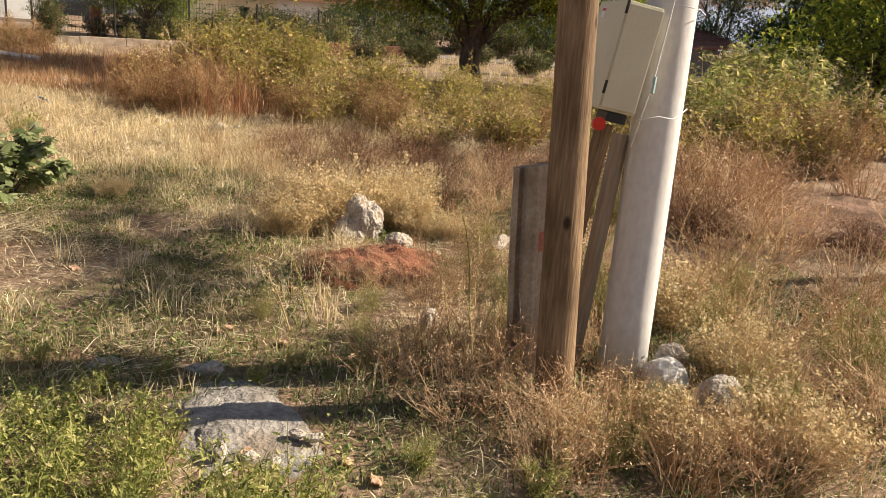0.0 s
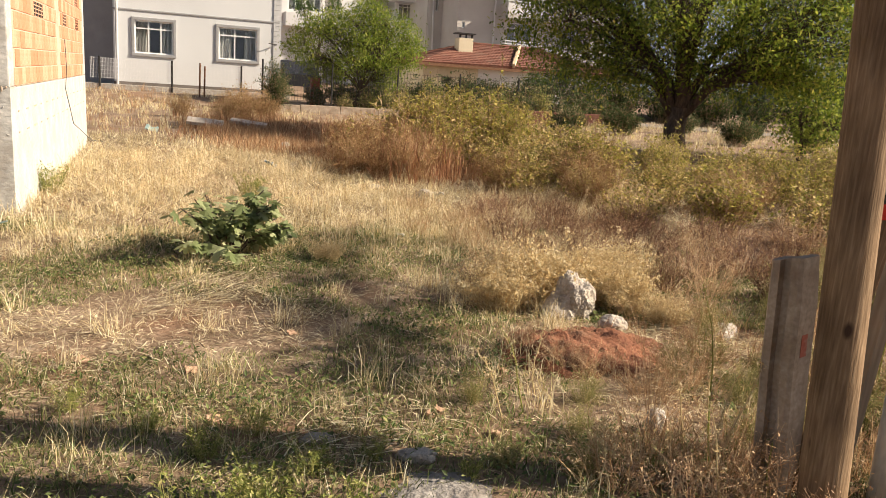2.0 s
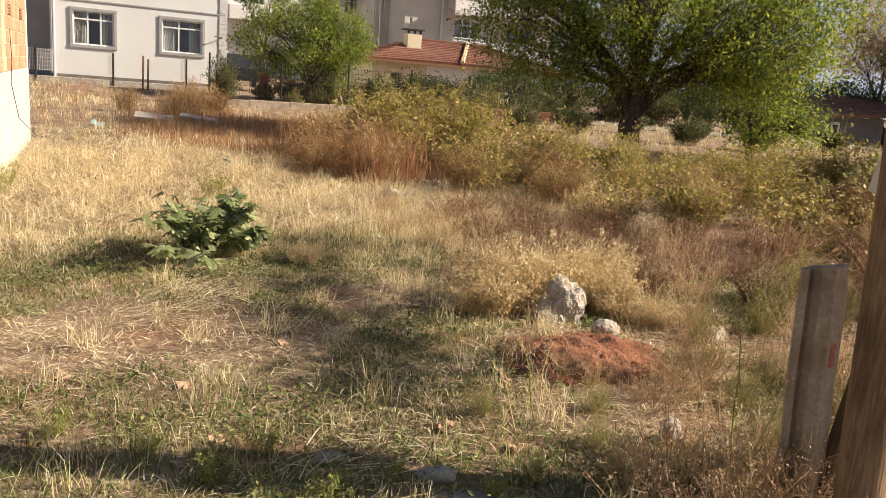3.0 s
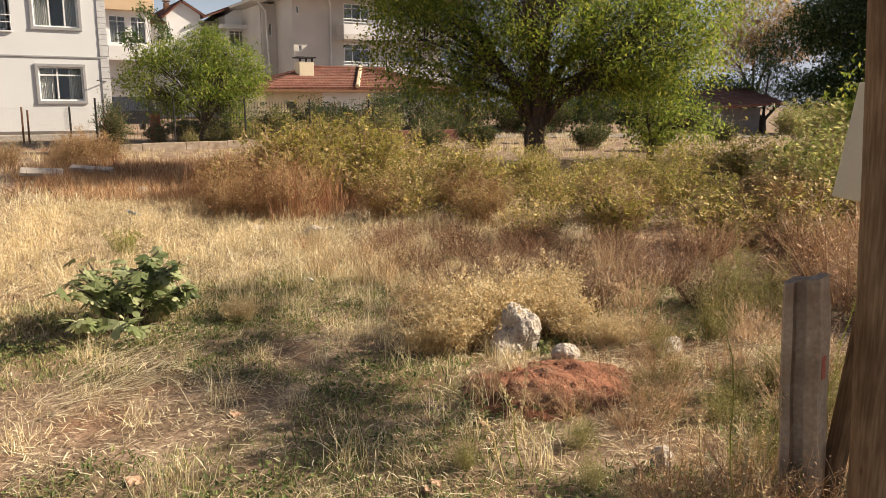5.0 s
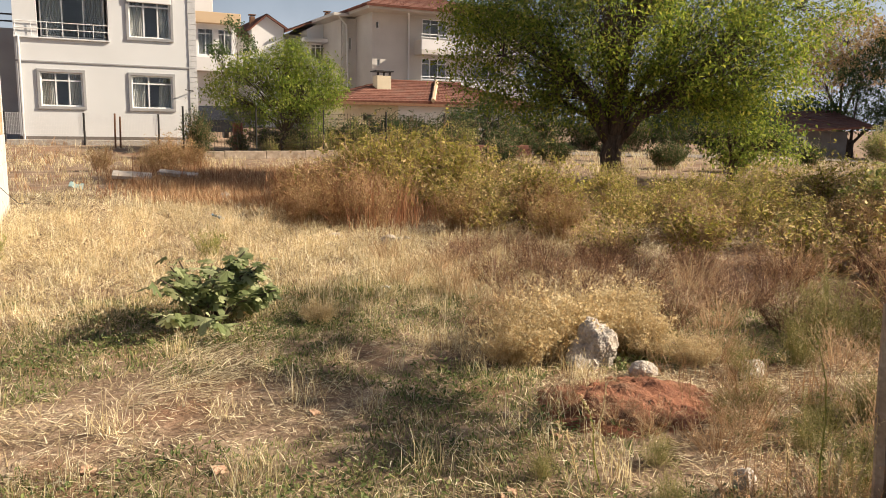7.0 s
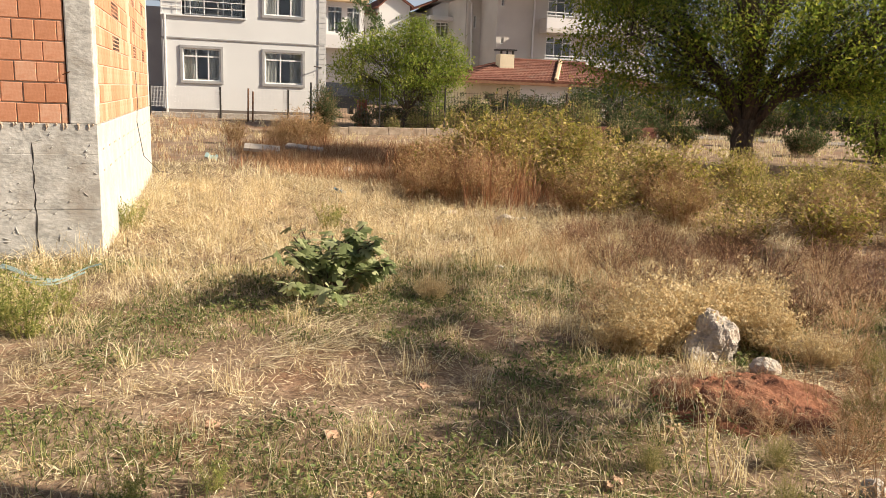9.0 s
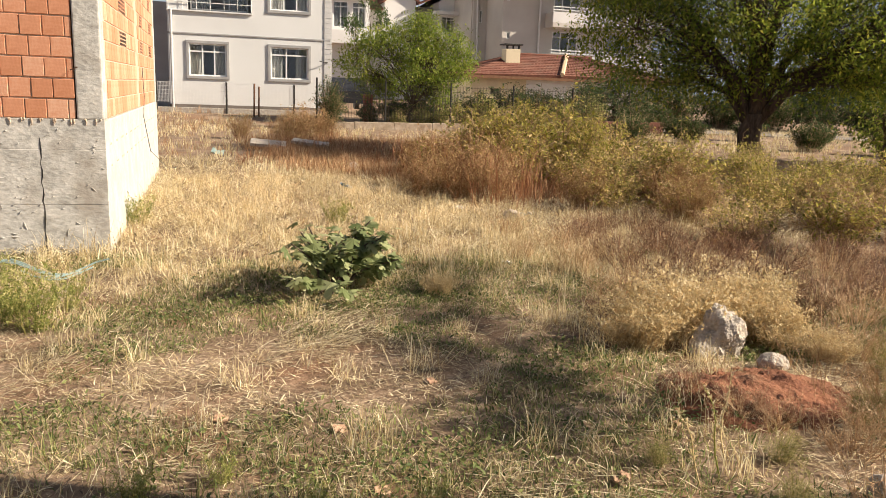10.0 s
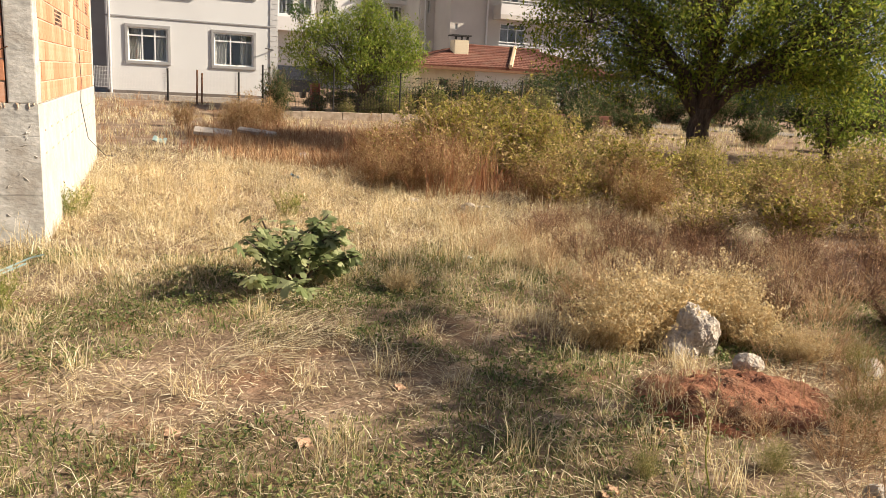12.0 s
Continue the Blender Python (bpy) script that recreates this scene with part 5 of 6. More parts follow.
# ---- shrubs ----
def shrub(rad, height, stems, twigs, n_leaf, leaf, seed, stem_r=0.004, aspect=0.5, droop=0.1, top_heavy=0.35, foot=0.15):
    """Meshes of a shrub at the origin: many thin branching stems, and small leaves on them."""
    global rng
    keep, rng = rng, np.random.default_rng(seed)
    a = rng.uniform(0, 2 * np.pi, stems)
    r = rad * np.sqrt(rng.uniform(0, 1, stems))
    p = np.stack([0.35 * r * np.cos(a), 0.35 * r * np.sin(a), np.full(stems, -0.03)], 1)
    h = height * rng.uniform(0.5, 0.95, stems) * (1 - 0.35 * (r / rad) ** 2) * np.where(rng.uniform(0, 1, stems) < 0.14, 1.38, 1.0)
    q = np.stack([r * np.cos(a), r * np.sin(a), h], 1)
    m = p + (q - p) * 0.5 + rng.normal(0, 0.05 * rad, (stems, 3)) + np.array([0, 0, 0.06 * height])
    k = rng.integers(0, stems, twigs)
    t = rng.uniform(foot, 1, twigs)[:, None]
    s = np.where(t < 0.5, p[k] + (m[k] - p[k]) * t * 2, m[k] + (q[k] - m[k]) * (t * 2 - 1))
    d = rng.normal(0, 1, (twigs, 3)) * np.array([1, 1, 0.6]) + np.array([0, 0, 0.7])
    d /= np.linalg.norm(d, axis=1)[:, None]
    e = s + d * (height * rng.uniform(0.10, 0.28, twigs))[:, None]
    wood = merge(sticks(p, m, stem_r), sticks(m, q, stem_r * 0.7), sticks(s, e, stem_r * 0.5))
    j = rng.integers(0, twigs, n_leaf)
    w = rng.uniform(top_heavy, 1.0, n_leaf)[:, None]
    c = s[j] + (e[j] - s[j]) * w + rng.normal(0, 0.012, (n_leaf, 3))
    lv = leaves(c, leaf, droop, aspect)
    rng = keep
    return wood, lv


def shrub_thing(name, label, parts, group=""):
    e = thing(name, label=label, category="shrub", group=group)
    for pn, (v, f), mat in parts:
        part(pn, mesh_of(pn, v, f, mat), mat, e)
    return e


def scatter(first, places, seed):
    """Stands the first at places[0] and copies at the rest: (x, y, scale)."""
    r = random.Random(seed)
    for i, (x, y, s) in enumerate(places):
        m = pose(x, y, gzf(x, y), r.uniform(-5, 5), r.uniform(-5, 5), r.uniform(0, 360))
        if i == 0:
            first.matrix_world = m
            first.scale = (s, s, s)
        else:
            first.scale = (s, s, s)
            copy_thing(first, m)
    x, y, s = places[0]
    first.scale = (s, s, s)


# the thicket behind
r = random.Random(4)
kinds = []
for k, (rad, high, stems, twigs, n_leaf, leaf, mat, lab) in enumerate((
        (0.72, 0.85, 85, 620, 2500, 0.058, "thicket_leaf", "yellow-green thicket bush with thin dry stems"),
        (0.55, 1.08, 60, 520, 2300, 0.060, "thicket_green", "tall olive-green thicket bush with arching shoots"),
        (0.66, 0.74, 110, 800, 1900, 0.052, "thicket_leaf", "low twiggy thicket bush with sparse yellow leaves"))):
    wood, lv = shrub(rad, high, stems, twigs, n_leaf, leaf, 30 + k, 0.0055, 0.55, foot=0.2)
    kinds.append(shrub_thing("thicket_bush", lab, [("branchwork", wood, "twig"), ("foliage", lv, mat)], "thicket bushes"))
spots = [[], [], []]
for i in range(13):
    for j in range(6):
        u, v = i / 12, j / 5
        x = 3.5 + 8.2 * u + 1.4 * v * (1 - u) + r.uniform(-0.45, 0.45)
        y = 10.6 - 5.2 * u ** 0.8 + 5.0 * v + r.uniform(-0.45, 0.45)
        if (r.random() < 0.12 and j < 4) or (i == 0 and j < 4):
            continue
        k = 1 if r.random() < 0.18 + 0.3 * u else r.choice((0, 0, 2))
        low_back = 0.92 - 0.26 * v if 0.28 < u < 0.82 else 1.0
        spots[k].append((x, y, low_back * (r.uniform(0.66, 1.04) + 0.30 * max(0, 1 - 3 * u) * (v > 0.1) - 0.12 * (v < 0.1))))
spots[0] += [(3.7, 12.5, 1.3), (4.4, 13.2, 1.35), (6.1, 6.4, 0.8), (6.9, 5.9, 0.9)]
spots[1] += [(5.1, 12.4, 1.3), (4.0, 12.3, 1.1), (5.4, 7.0, 0.75), (7.8, 5.6, 0.95)]
spots[2] += [(5.8, 13.4, 1.3), (4.2, 11.9, 1.2), (6.6, 12.6, 1.2), (8.6, 5.4, 1.0), (4.8, 7.6, 0.75)]
for k in range(3):
    scatter(kinds[k], spots[k], k)
wood, lv = shrub(0.42, 1.5, 22, 240, 1150, 0.075, 49, 0.005, 0.42, 0.5, foot=0.3)
ts = shrub_thing("tall_shoot", "tall leafy shoots rising above the thicket", [("branchwork", wood, "twig"), ("foliage", lv, "thicket_green")], "tall shoots")
scatter(ts, [(3.8, 12.7, 0.95), (4.3, 12.2, 1.0), (4.9, 12.9, 1.05), (5.5, 12.3, 0.95), (4.5, 13.3, 1.05), (6.2, 12.9, 0.9), (5.2, 11.6, 0.8), (3.9, 11.7, 0.75), (8.9, 7.6, 0.85), (9.6, 6.6, 0.95), (8.4, 6.0, 0.8), (7.4, 8.2, 0.6), (10.2, 7.8, 0.95), (6.3, 9.2, 0.6)], 12)
wood, lv = shrub(0.5, 0.95, 80, 700, 2200, 0.04, 41, 0.004, 0.5)
rb = shrub_thing("brown_bush", "rust-brown dry bush at the edge of the thicket", [("branchwork", wood, "rust"), ("foliage", lv, "brown_leaf")], "brown bushes")
scatter(rb, [(2.75, 11.6, 1.0), (3.3, 10.6, 0.9), (3.9, 12.4, 1.15), (4.6, 13.3, 1.1), (2.9, 12.9, 0.8), (4.9, 8.6, 0.8), (5.6, 7.2, 0.8), (6.9, 6.1, 0.9), (3.4, 13.6, 0.9), (5.2, 9.6, 0.85), (6.2, 10.8, 0.9), (7.4, 9.4, 0.6), (8.6, 10.2, 0.5), (6.6, 8.0, 0.8), (5.8, 12.4, 1.0), (9.6, 8.0, 0.85), (7.9, 7.0, 0.85), (4.2, 9.8, 0.75), (3.6, 11.4, 0.9), (0.45, 21.5, 0.75), (1.75, 20.6, 1.0), (2.15, 20.8, 1.15), (1.4, 20.4, 0.7), (2.5, 20.9, 0.8), (8.4, 5.9, 1.1), (9.3, 6.0, 1.2), (8.9, 5.2, 1.0), (2.5, 11.0, 0.7), (2.9, 10.7, 0.75)], 9)
wood, lv = shrub(0.5, 1.0, 60, 600, 2600, 0.07, 42, 0.005, 0.5)
vb = shrub_thing("garden_shrub", "leafy green shrub with pale stems behind the thicket", [("branchwork", wood, "twig"), ("foliage", lv, "weed")], "garden shrubs")
scatter(vb, [(5.6, 14.2, 1.15), (6.3, 15.2, 1.2), (4.6, 14.6, 1.0), (13.5, 9.6, 1.3), (11.5, 9.0, 0.9), (12.4, 7.4, 1.2), (10.4, 27.6, 0.9), (12.0, 27.6, 0.85), (8.2, 27.7, 1.0), (6.9, 27.8, 0.9), (13.6, 27.8, 1.1), (8.6, 6.9, 1.2), (9.6, 7.3, 1.4), (8.0, 6.4, 1.0), (10.4, 6.9, 1.4), (9.4, 6.2, 1.2), (6.0, 27.5, 0.7), (9.2, 27.6, 1.2), (7.6, 27.5, 0.9), (5.9, 13.7, 1.2), (5.0, 13.2, 1.0), (27.0, 20.0, 1.4), (28.2, 20.0, 1.5), (26.2, 19.4, 1.2), (29.3, 20.2, 1.6), (28.6, 19.0, 1.5)], 10)
wood, lv = shrub(0.9, 1.3, 60, 800, 4200, 0.10, 47, 0.008, 0.5)
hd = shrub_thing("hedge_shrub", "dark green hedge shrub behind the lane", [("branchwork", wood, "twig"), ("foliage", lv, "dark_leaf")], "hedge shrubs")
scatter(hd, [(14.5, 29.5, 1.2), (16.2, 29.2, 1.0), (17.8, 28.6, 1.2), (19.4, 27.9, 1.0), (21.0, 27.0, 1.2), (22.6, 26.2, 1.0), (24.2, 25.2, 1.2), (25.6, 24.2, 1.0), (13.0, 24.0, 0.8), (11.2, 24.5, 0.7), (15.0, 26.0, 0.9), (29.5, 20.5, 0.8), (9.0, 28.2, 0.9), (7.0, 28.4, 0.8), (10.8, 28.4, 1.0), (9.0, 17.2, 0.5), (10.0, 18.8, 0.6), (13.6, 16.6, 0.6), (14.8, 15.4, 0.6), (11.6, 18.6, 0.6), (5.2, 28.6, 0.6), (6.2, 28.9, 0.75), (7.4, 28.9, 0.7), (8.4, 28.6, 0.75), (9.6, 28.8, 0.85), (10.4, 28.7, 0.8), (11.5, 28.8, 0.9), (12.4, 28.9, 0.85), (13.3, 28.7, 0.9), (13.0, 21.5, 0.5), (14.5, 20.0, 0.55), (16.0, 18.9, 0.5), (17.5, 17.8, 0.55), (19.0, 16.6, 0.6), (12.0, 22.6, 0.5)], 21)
wood, lv = shrub(0.33, 1.3, 70, 900, 5200, 0.07, 43, 0.005, 0.25, -0.6)
jn = shrub_thing("juniper", "dark green upright juniper bush", [("branchwork", wood, "twig"), ("foliage", lv, "dark_leaf")])
scatter(jn, [(3.42, 26.6, 1.3)], 1)

# pale dry shrubs by the limestone rock
wood, lv = shrub(0.36, 0.42, 130, 900, 4200, 0.024, 44, 0.0022, 0.6, -0.5, 0.6)
dsb = shrub_thing("dry_shrub", "pale straw-coloured dry feathery shrub", [("branchwork", wood, "pale_twig"), ("flowering_top", lv, "pale_flower")], "dry shrubs")
scatter(dsb, [(2.36, 5.15, 1.0), (2.66, 5.25, 0.95), (2.95, 5.0, 0.8), (1.28, 6.25, 0.42), (3.2, 5.4, 0.9), (2.14, 5.0, 0.8), (2.80, 5.16, 0.7), (2.98, 4.85, 0.6), (3.1, 4.6, 0.5), (2.3, 1.95, 0.6), (2.65, 1.75, 0.7), (3.0, 2.25, 0.7), (1.98, 2.15, 0.45), (3.3, 2.9, 0.8)], 2)
wood, lv = shrub(0.34, 0.34, 60, 460, 1000, 0.014, 45, 0.0021, 0.4, -0.4, 0.6)
bw = shrub_thing("dry_shrub", "tan dry twiggy weed clump near the poles", [("branchwork", wood, "dry_twig"), ("flowering_top", lv, "dry_twig")], "dry weeds")
scatter(bw, [(1.92, 3.05, 0.85), (2.12, 2.86, 0.95), (2.02, 2.5, 0.9), (1.75, 2.55, 0.8), (2.38, 2.3, 0.6), (2.7, 2.78, 0.8), (1.68, 2.92, 0.75), (2.42, 2.0, 0.7), (2.05, 2.2, 0.9), (3.6, 2.9, 1.2), (2.3, 3.6, 0.7), (2.6, 3.7, 0.8), (1.8, 2.1, 0.8), (3.05, 3.3, 0.9), (3.6, 3.6, 1.0), (4.2, 3.2, 1.3), (2.9, 4.0, 0.7), (3.3, 4.6, 0.8), (3.9, 5.2, 1.0), (4.4, 5.9, 1.1), (5.0, 3.4, 1.5), (4.6, 2.6, 1.4), (5.4, 5.8, 1.5), (6.2, 5.4, 1.6), (2.02, 3.98, 0.5), (1.92, 4.22, 0.45), (2.15, 3.88, 0.5), (5.4, 4.1, 2.1), (5.0, 4.25, 1.9), (5.8, 4.5, 2.2), (5.2, 3.8, 1.7), (5.4, 2.4, 1.5), (6.2, 2.9, 1.6), (7.0, 3.2, 1.8), (6.6, 4.9, 1.5), (7.6, 4.2, 1.6), (2.5, 5.9, 0.9), (2.6, 6.7, 0.9), (2.8, 7.5, 0.9), (2.3, 7.2, 0.7), (2.6, 8.3, 0.8), (3.9, 2.2, 1.2), (2.2, 1.85, 0.8), (3.9, 4.2, 0.9), (3.1, 2.1, 1.0), (2.95, 1.8, 0.8), (3.4, 2.4, 1.1), (2.45, 1.7, 0.9), (3.3, 1.7, 1.1)], 3)
wood, lv = shrub(0.36, 0.36, 90, 700, 1600, 0.016, 48, 0.0024, 0.5, -0.3, 0.5)
dwd = shrub_thing("dry_shrub", "dark maroon-brown dry weed clump before the thicket", [("branchwork", wood, "dark_weed"), ("flowering_top", lv, "rust")], "dark weeds")
scatter(dwd, [(2.9, 6.2, 0.9), (3.3, 5.8, 0.9), (3.1, 7.0, 1.0), (3.6, 6.6, 1.0), (4.1, 6.3, 1.1), (3.8, 7.4, 1.0), (3.2, 7.9, 0.9), (4.4, 7.2, 1.1), (3.6, 8.3, 0.9), (4.6, 5.6, 1.1), (4.0, 5.6, 0.9), (3.5, 5.3, 0.8), (4.9, 6.4, 1.1), (5.3, 5.9, 1.1), (4.3, 4.9, 0.9), (5.2, 4.9, 1.0), (6.0, 5.3, 1.2), (6.8, 4.8, 1.2), (4.8, 3.9, 0.9), (5.6, 3.1, 0.9), (2.75, 5.6, 0.6), (4.0, 8.1, 0.9), (2.2, 5.6, 0.5)], 31)
wood, lv = shrub(0.2, 0.32, 30, 220, 800, 0.026, 46, 0.0024, 0.4, -0.2, 0.2)
gwd = shrub_thing("green_weed", "green leafy weed clump with yellowing tips", [("branchwork", wood, "weed"), ("foliage", lv, "weed")], "green weeds")
scatter(gwd, [(0.62, 2.55, 0.9), (0.45, 2.75, 0.8), (0.72, 2.75, 0.7), (0.55, 2.35, 0.9), (0.35, 2.5, 1.0), (0.85, 2.3, 0.8), (0.25, 2.85, 0.8), (0.45, 3.05, 0.7), (-1.35, 6.2, 1.2), (-1.2, 5.9, 1.0), (-1.45, 6.0, 1.2), (-1.1, 6.3, 0.8), (-0.95, 9.3, 1.1), (1.0, 9.0, 1.0), (0.7, 2.1, 1.0), (0.95, 2.15, 0.9), (0.9, 3.3, 0.35), (0.5, 3.6, 0.42), (0.1, 3.7, 0.38), (0.65, 3.25, 0.45), (-0.2, 3.95, 0.4), (1.2, 3.1, 0.3), (0.3, 3.45, 0.45), (-0.5, 3.9, 0.5), (1.45, 2.3, 0.4), (1.7, 2.0, 0.5), (1.35, 1.95, 0.5)], 4)


wood, lv = shrub(0.26, 0.40, 60, 480, 1800, 0.020, 52, 0.002, 0.3, -0.3, 0.3)
gy = shrub_thing("grey_weed", "feathery grey-green weed clump in the red soil", [("branchwork", wood, "grey_weed"), ("foliage", lv, "grey_weed")], "grey weeds")
scatter(gy, [(3.7, 4.35, 0.75), (4.1, 4.6, 1.0), (4.4, 4.4, 0.9), (4.6, 4.8, 1.15), (3.0, 3.6, 0.6), (2.7, 3.45, 0.55), (3.3, 3.6, 0.7), (2.55, 3.8, 0.5), (3.0, 3.1, 0.8), (2.85, 3.9, 0.55), (3.2, 4.3, 0.6), (2.35, 3.05, 0.5), (1.75, 3.3, 0.4), (1.95, 3.6, 0.4), (2.45, 2.95, 0.6), (1.6, 3.0, 0.4), (2.65, 3.15, 0.6), (1.45, 3.7, 0.35), (1.35, 3.15, 0.3), (2.7, 1.9, 0.8), (3.15, 2.45, 0.9), (3.5, 2.0, 1.0), (2.3, 2.1, 0.6), (3.7, 2.8, 0.9), (2.05, 2.0, 0.5)], 14)


# fig bush with lobed leaves
def fig_leaf_mesh(size):
    pts = [(0, 0), (0.10, 0.04), (0.34, -0.05), (0.38, 0.10), (0.20, 0.20), (0.46, 0.36), (0.40, 0.50), (0.17, 0.40), (0.20, 0.74), (0.0, 0.92)]
    out = pts + [(-x, y) for x, y in reversed(pts[1:-1])]
    return [(x * size, y * size, -0.25 * size * abs(x) - 0.22 * size * y * y) for x, y in out]


fig = thing("fig_bush", pose(0.56, 6.5, gzf(0.56, 6.5)), "low green fig bush with large lobed leaves", "shrub")
rf = random.Random(5)
tips = []
for k in range(22):
    a, R, H = rf.uniform(0, 6.28), rf.uniform(0.1, 0.52), rf.uniform(0.34, 0.62)
    end = Vector((R * math.cos(a), R * math.sin(a), H - 0.4 * R))
    mid = Vector((0.4 * end.x, 0.4 * end.y, 0.6 * end.z))
    part("stem", Geo().tube([(0.06 * math.cos(a), 0.06 * math.sin(a), -0.05), mid, end], [0.011, 0.008, 0.004], 6), "bark", fig)
    tips.append((mid, end))
fv, ff = [], []
for k in range(420):
    mid, end = tips[rf.randrange(len(tips))]
    c = mid.lerp(end, rf.uniform(0.0, 1.03)) + Vector((rf.gauss(0, 0.04), rf.gauss(0, 0.04), rf.gauss(0, 0.02)))
    m = Matrix.Translation(c) @ Matrix.Rotation(rf.uniform(0, 6.28), 4, "Z") @ Matrix.Rotation(rf.uniform(-0.9, 0.35), 4, "X") @ Matrix.Rotation(rf.uniform(-0.4, 0.4), 4, "Y")
    v = [m @ Vector(p) for p in fig_leaf_mesh(rf.uniform(0.07, 0.135))]
    o = len(fv)
    fv += [p[:] for p in v]
    n = len(v)
    ff += [(o, o + i, o + i + 1) for i in range(1, n - 1)]
part("foliage", mesh_of("foliage", np.array(fv), np.array(ff), "fig_leaf"), "fig_leaf", fig)


# tall single stalks
def stalk(p, h, lean, turn, mat, leaf_mat, n, size, label, seed):
    global rng
    keep, rng = rng, np.random.default_rng(seed)
    e = thing("stalk", pose(p[0], p[1], gzf(*p), 0, 0, turn), label, "weed", "tall stalks")
    pts = [Vector((lean * h * (t ** 1.6), 0.02 * math.sin(6 * t), h * t)) for t in (0, 0.2, 0.4, 0.6, 0.8, 1.0)]
    part("stem", Geo().tube(pts, [0.004, 0.0036, 0.003, 0.0026, 0.002, 0.001], 5), mat, e)
    t = rng.uniform(0.25, 1, n)
    c = np.array([[lean * h * k ** 1.6, 0.02 * math.sin(6 * k), h * k] for k in t]) + rng.normal(0, 0.008, (n, 3))
    v, f = leaves(c, size, -0.3, 0.35)
    part("foliage", mesh_of("foliage", v, f, leaf_mat), leaf_mat, e)
    rng = keep


for i, (x, y, h, l, tn, a, b) in enumerate(((2.10, 2.92, 0.75, -0.25, 10, "weed", "weed"), (2.2, 2.72, 0.5, 0.1, 60, "weed", "weed"), (2.03, 2.78, 0.55, 0.3, 20, "pale_twig", "pale_flower"), (2.0, 2.85, 0.45, -0.4, 190, "pale_twig", "pale_flower"),
                                            (1.62, 3.55, 0.42, -0.45, 20, "weed", "pale_flower"), (1.75, 3.7, 0.4, 0.3, 70, "pale_twig", "pale_flower"), (1.5, 3.5, 0.35, -0.5, 10, "pale_twig", "pale_flower"), (2.9, 3.1, 0.6, 0.4, 0, "weed", "weed"),
                                            (3.1, 2.9, 0.6, -0.4, 20, "twig", "pale_flower"), (3.4, 2.7, 0.7, 0.4, -20, "rust", "brown_leaf"), (3.0, 2.6, 0.5, 0.5, 10, "rust", "brown_leaf"), (3.5, 3.4, 0.7, -0.3, 40, "weed", "weed"),
                                            (4.1, 3.5, 0.8, 0.2, 0, "pale_twig", "pale_flower"), (2.5, 5.9, 0.55, -0.3, 0, "twig", "pale_flower"), (3.3, 6.2, 0.6, 0.3, 40, "twig", "pale_flower"), (1.8, 5.6, 0.3, 0.1, 0, "pale_twig", "pale_flower"), (2.4, 3.3, 0.5, 0.2, 90, "pale_twig", "pale_flower"), (2.8, 2.15, 0.6, 0.4, 30, "pale_twig", "pale_flower"), (3.2, 2.3, 0.7, -0.4, 20, "pale_twig", "pale_flower"), (2.5, 1.9, 0.5, 0.5, -30, "pale_twig", "pale_flower"), (3.5, 2.6, 0.75, 0.45, 0, "pale_twig", "pale_flower"), (3.7, 2.2, 0.7, -0.35, 50, "pale_twig", "weed"), (2.05, 3.0, 0.5, -0.35, 0, "pale_twig", "pale_flower"), (1.9, 2.6, 0.45, 0.4, 100, "pale_twig", "pale_flower"))):
    stalk((x, y), h, l, tn, a, b, 70, 0.02, "tall thin weed stalk with small leaves", 60 + i)


# ---- grass ----
def pick(n, x0, x1, y0, y1, weight):
    x, y = rng.uniform(x0, x1, n), rng.uniform(y0, y1, n)
    keep = rng.uniform(0, 1, n) < weight(x, y)
    keep &= ~((x < BX + 0.03) & (y > BY0 - 0.02) & (y < BY1 + 0.05))
    keep &= ((x - 1.03) / 0.28) ** 2 + ((y - 2.72) / 0.36) ** 2 > 1 + 0.3 * rng.normal(0, 1, n)
    keep &= ((x - 2.25) / 0.45) ** 2 + ((y - 4.15) / 0.22) ** 2 > 0.05 + 0.9 * rng.uniform(0, 1, n)
    return x[keep], y[keep]


def field(name, sets, mat, label):
    solo(name, mesh_of(name, *merge(*sets), mat), mat, label=label, category="grass", kind="stuff")


def spot(x, y, cx, cy, rx, ry):
    return np.exp(-(((x - cx) / rx) ** 2 + ((y - cy) / ry) ** 2))


def green_spots(x, y):
    """Share of low green growth at a place."""
    g = wave(x, y, 6, 24, 1.3)
    bias = 0.9 * spot(x, y, 1.45, 4.5, 0.45, 1.0) + 0.7 * spot(x, y, 1.8, 7.0, 0.6, 0.5) + 0.8 * spot(x, y, 2.6, 3.6, 0.7, 0.45)
    bias = bias + 1.3 * spot(x, y, 1.45, 2.55, 0.4, 0.7) + 0.8 * spot(x, y, -0.7, 5.3, 0.3, 0.3) + 0.8 * spot(x, y, -0.75, 4.4, 0.5, 0.3)
    bias = bias + 0.8 * spot(x, y, 0.25, 4.3, 0.5, 0.22) + 0.5 * spot(x, y, 0.9, 3.6, 1.0, 0.35) + 0.5 * spot(x, y, 0.85, 5.5, 0.3, 0.2)
    dry = 0.8 * spot(x, y, -0.05, 5.1, 0.45, 0.4) + 0.8 * spot(x, y, 0.9, 4.8, 0.35, 0.25) + 0.7 * spot(x, y, 0.8, 4.2, 0.28, 0.18) + 0.7 * spot(x, y, -0.2, 3.7, 0.5, 0.22)
    return smooth_step(0.0, 0.45, 1.5 * g + 1.25 * bias + 0.26 - 0.9 * smooth_step(7.3, 8.6, y) - dry)


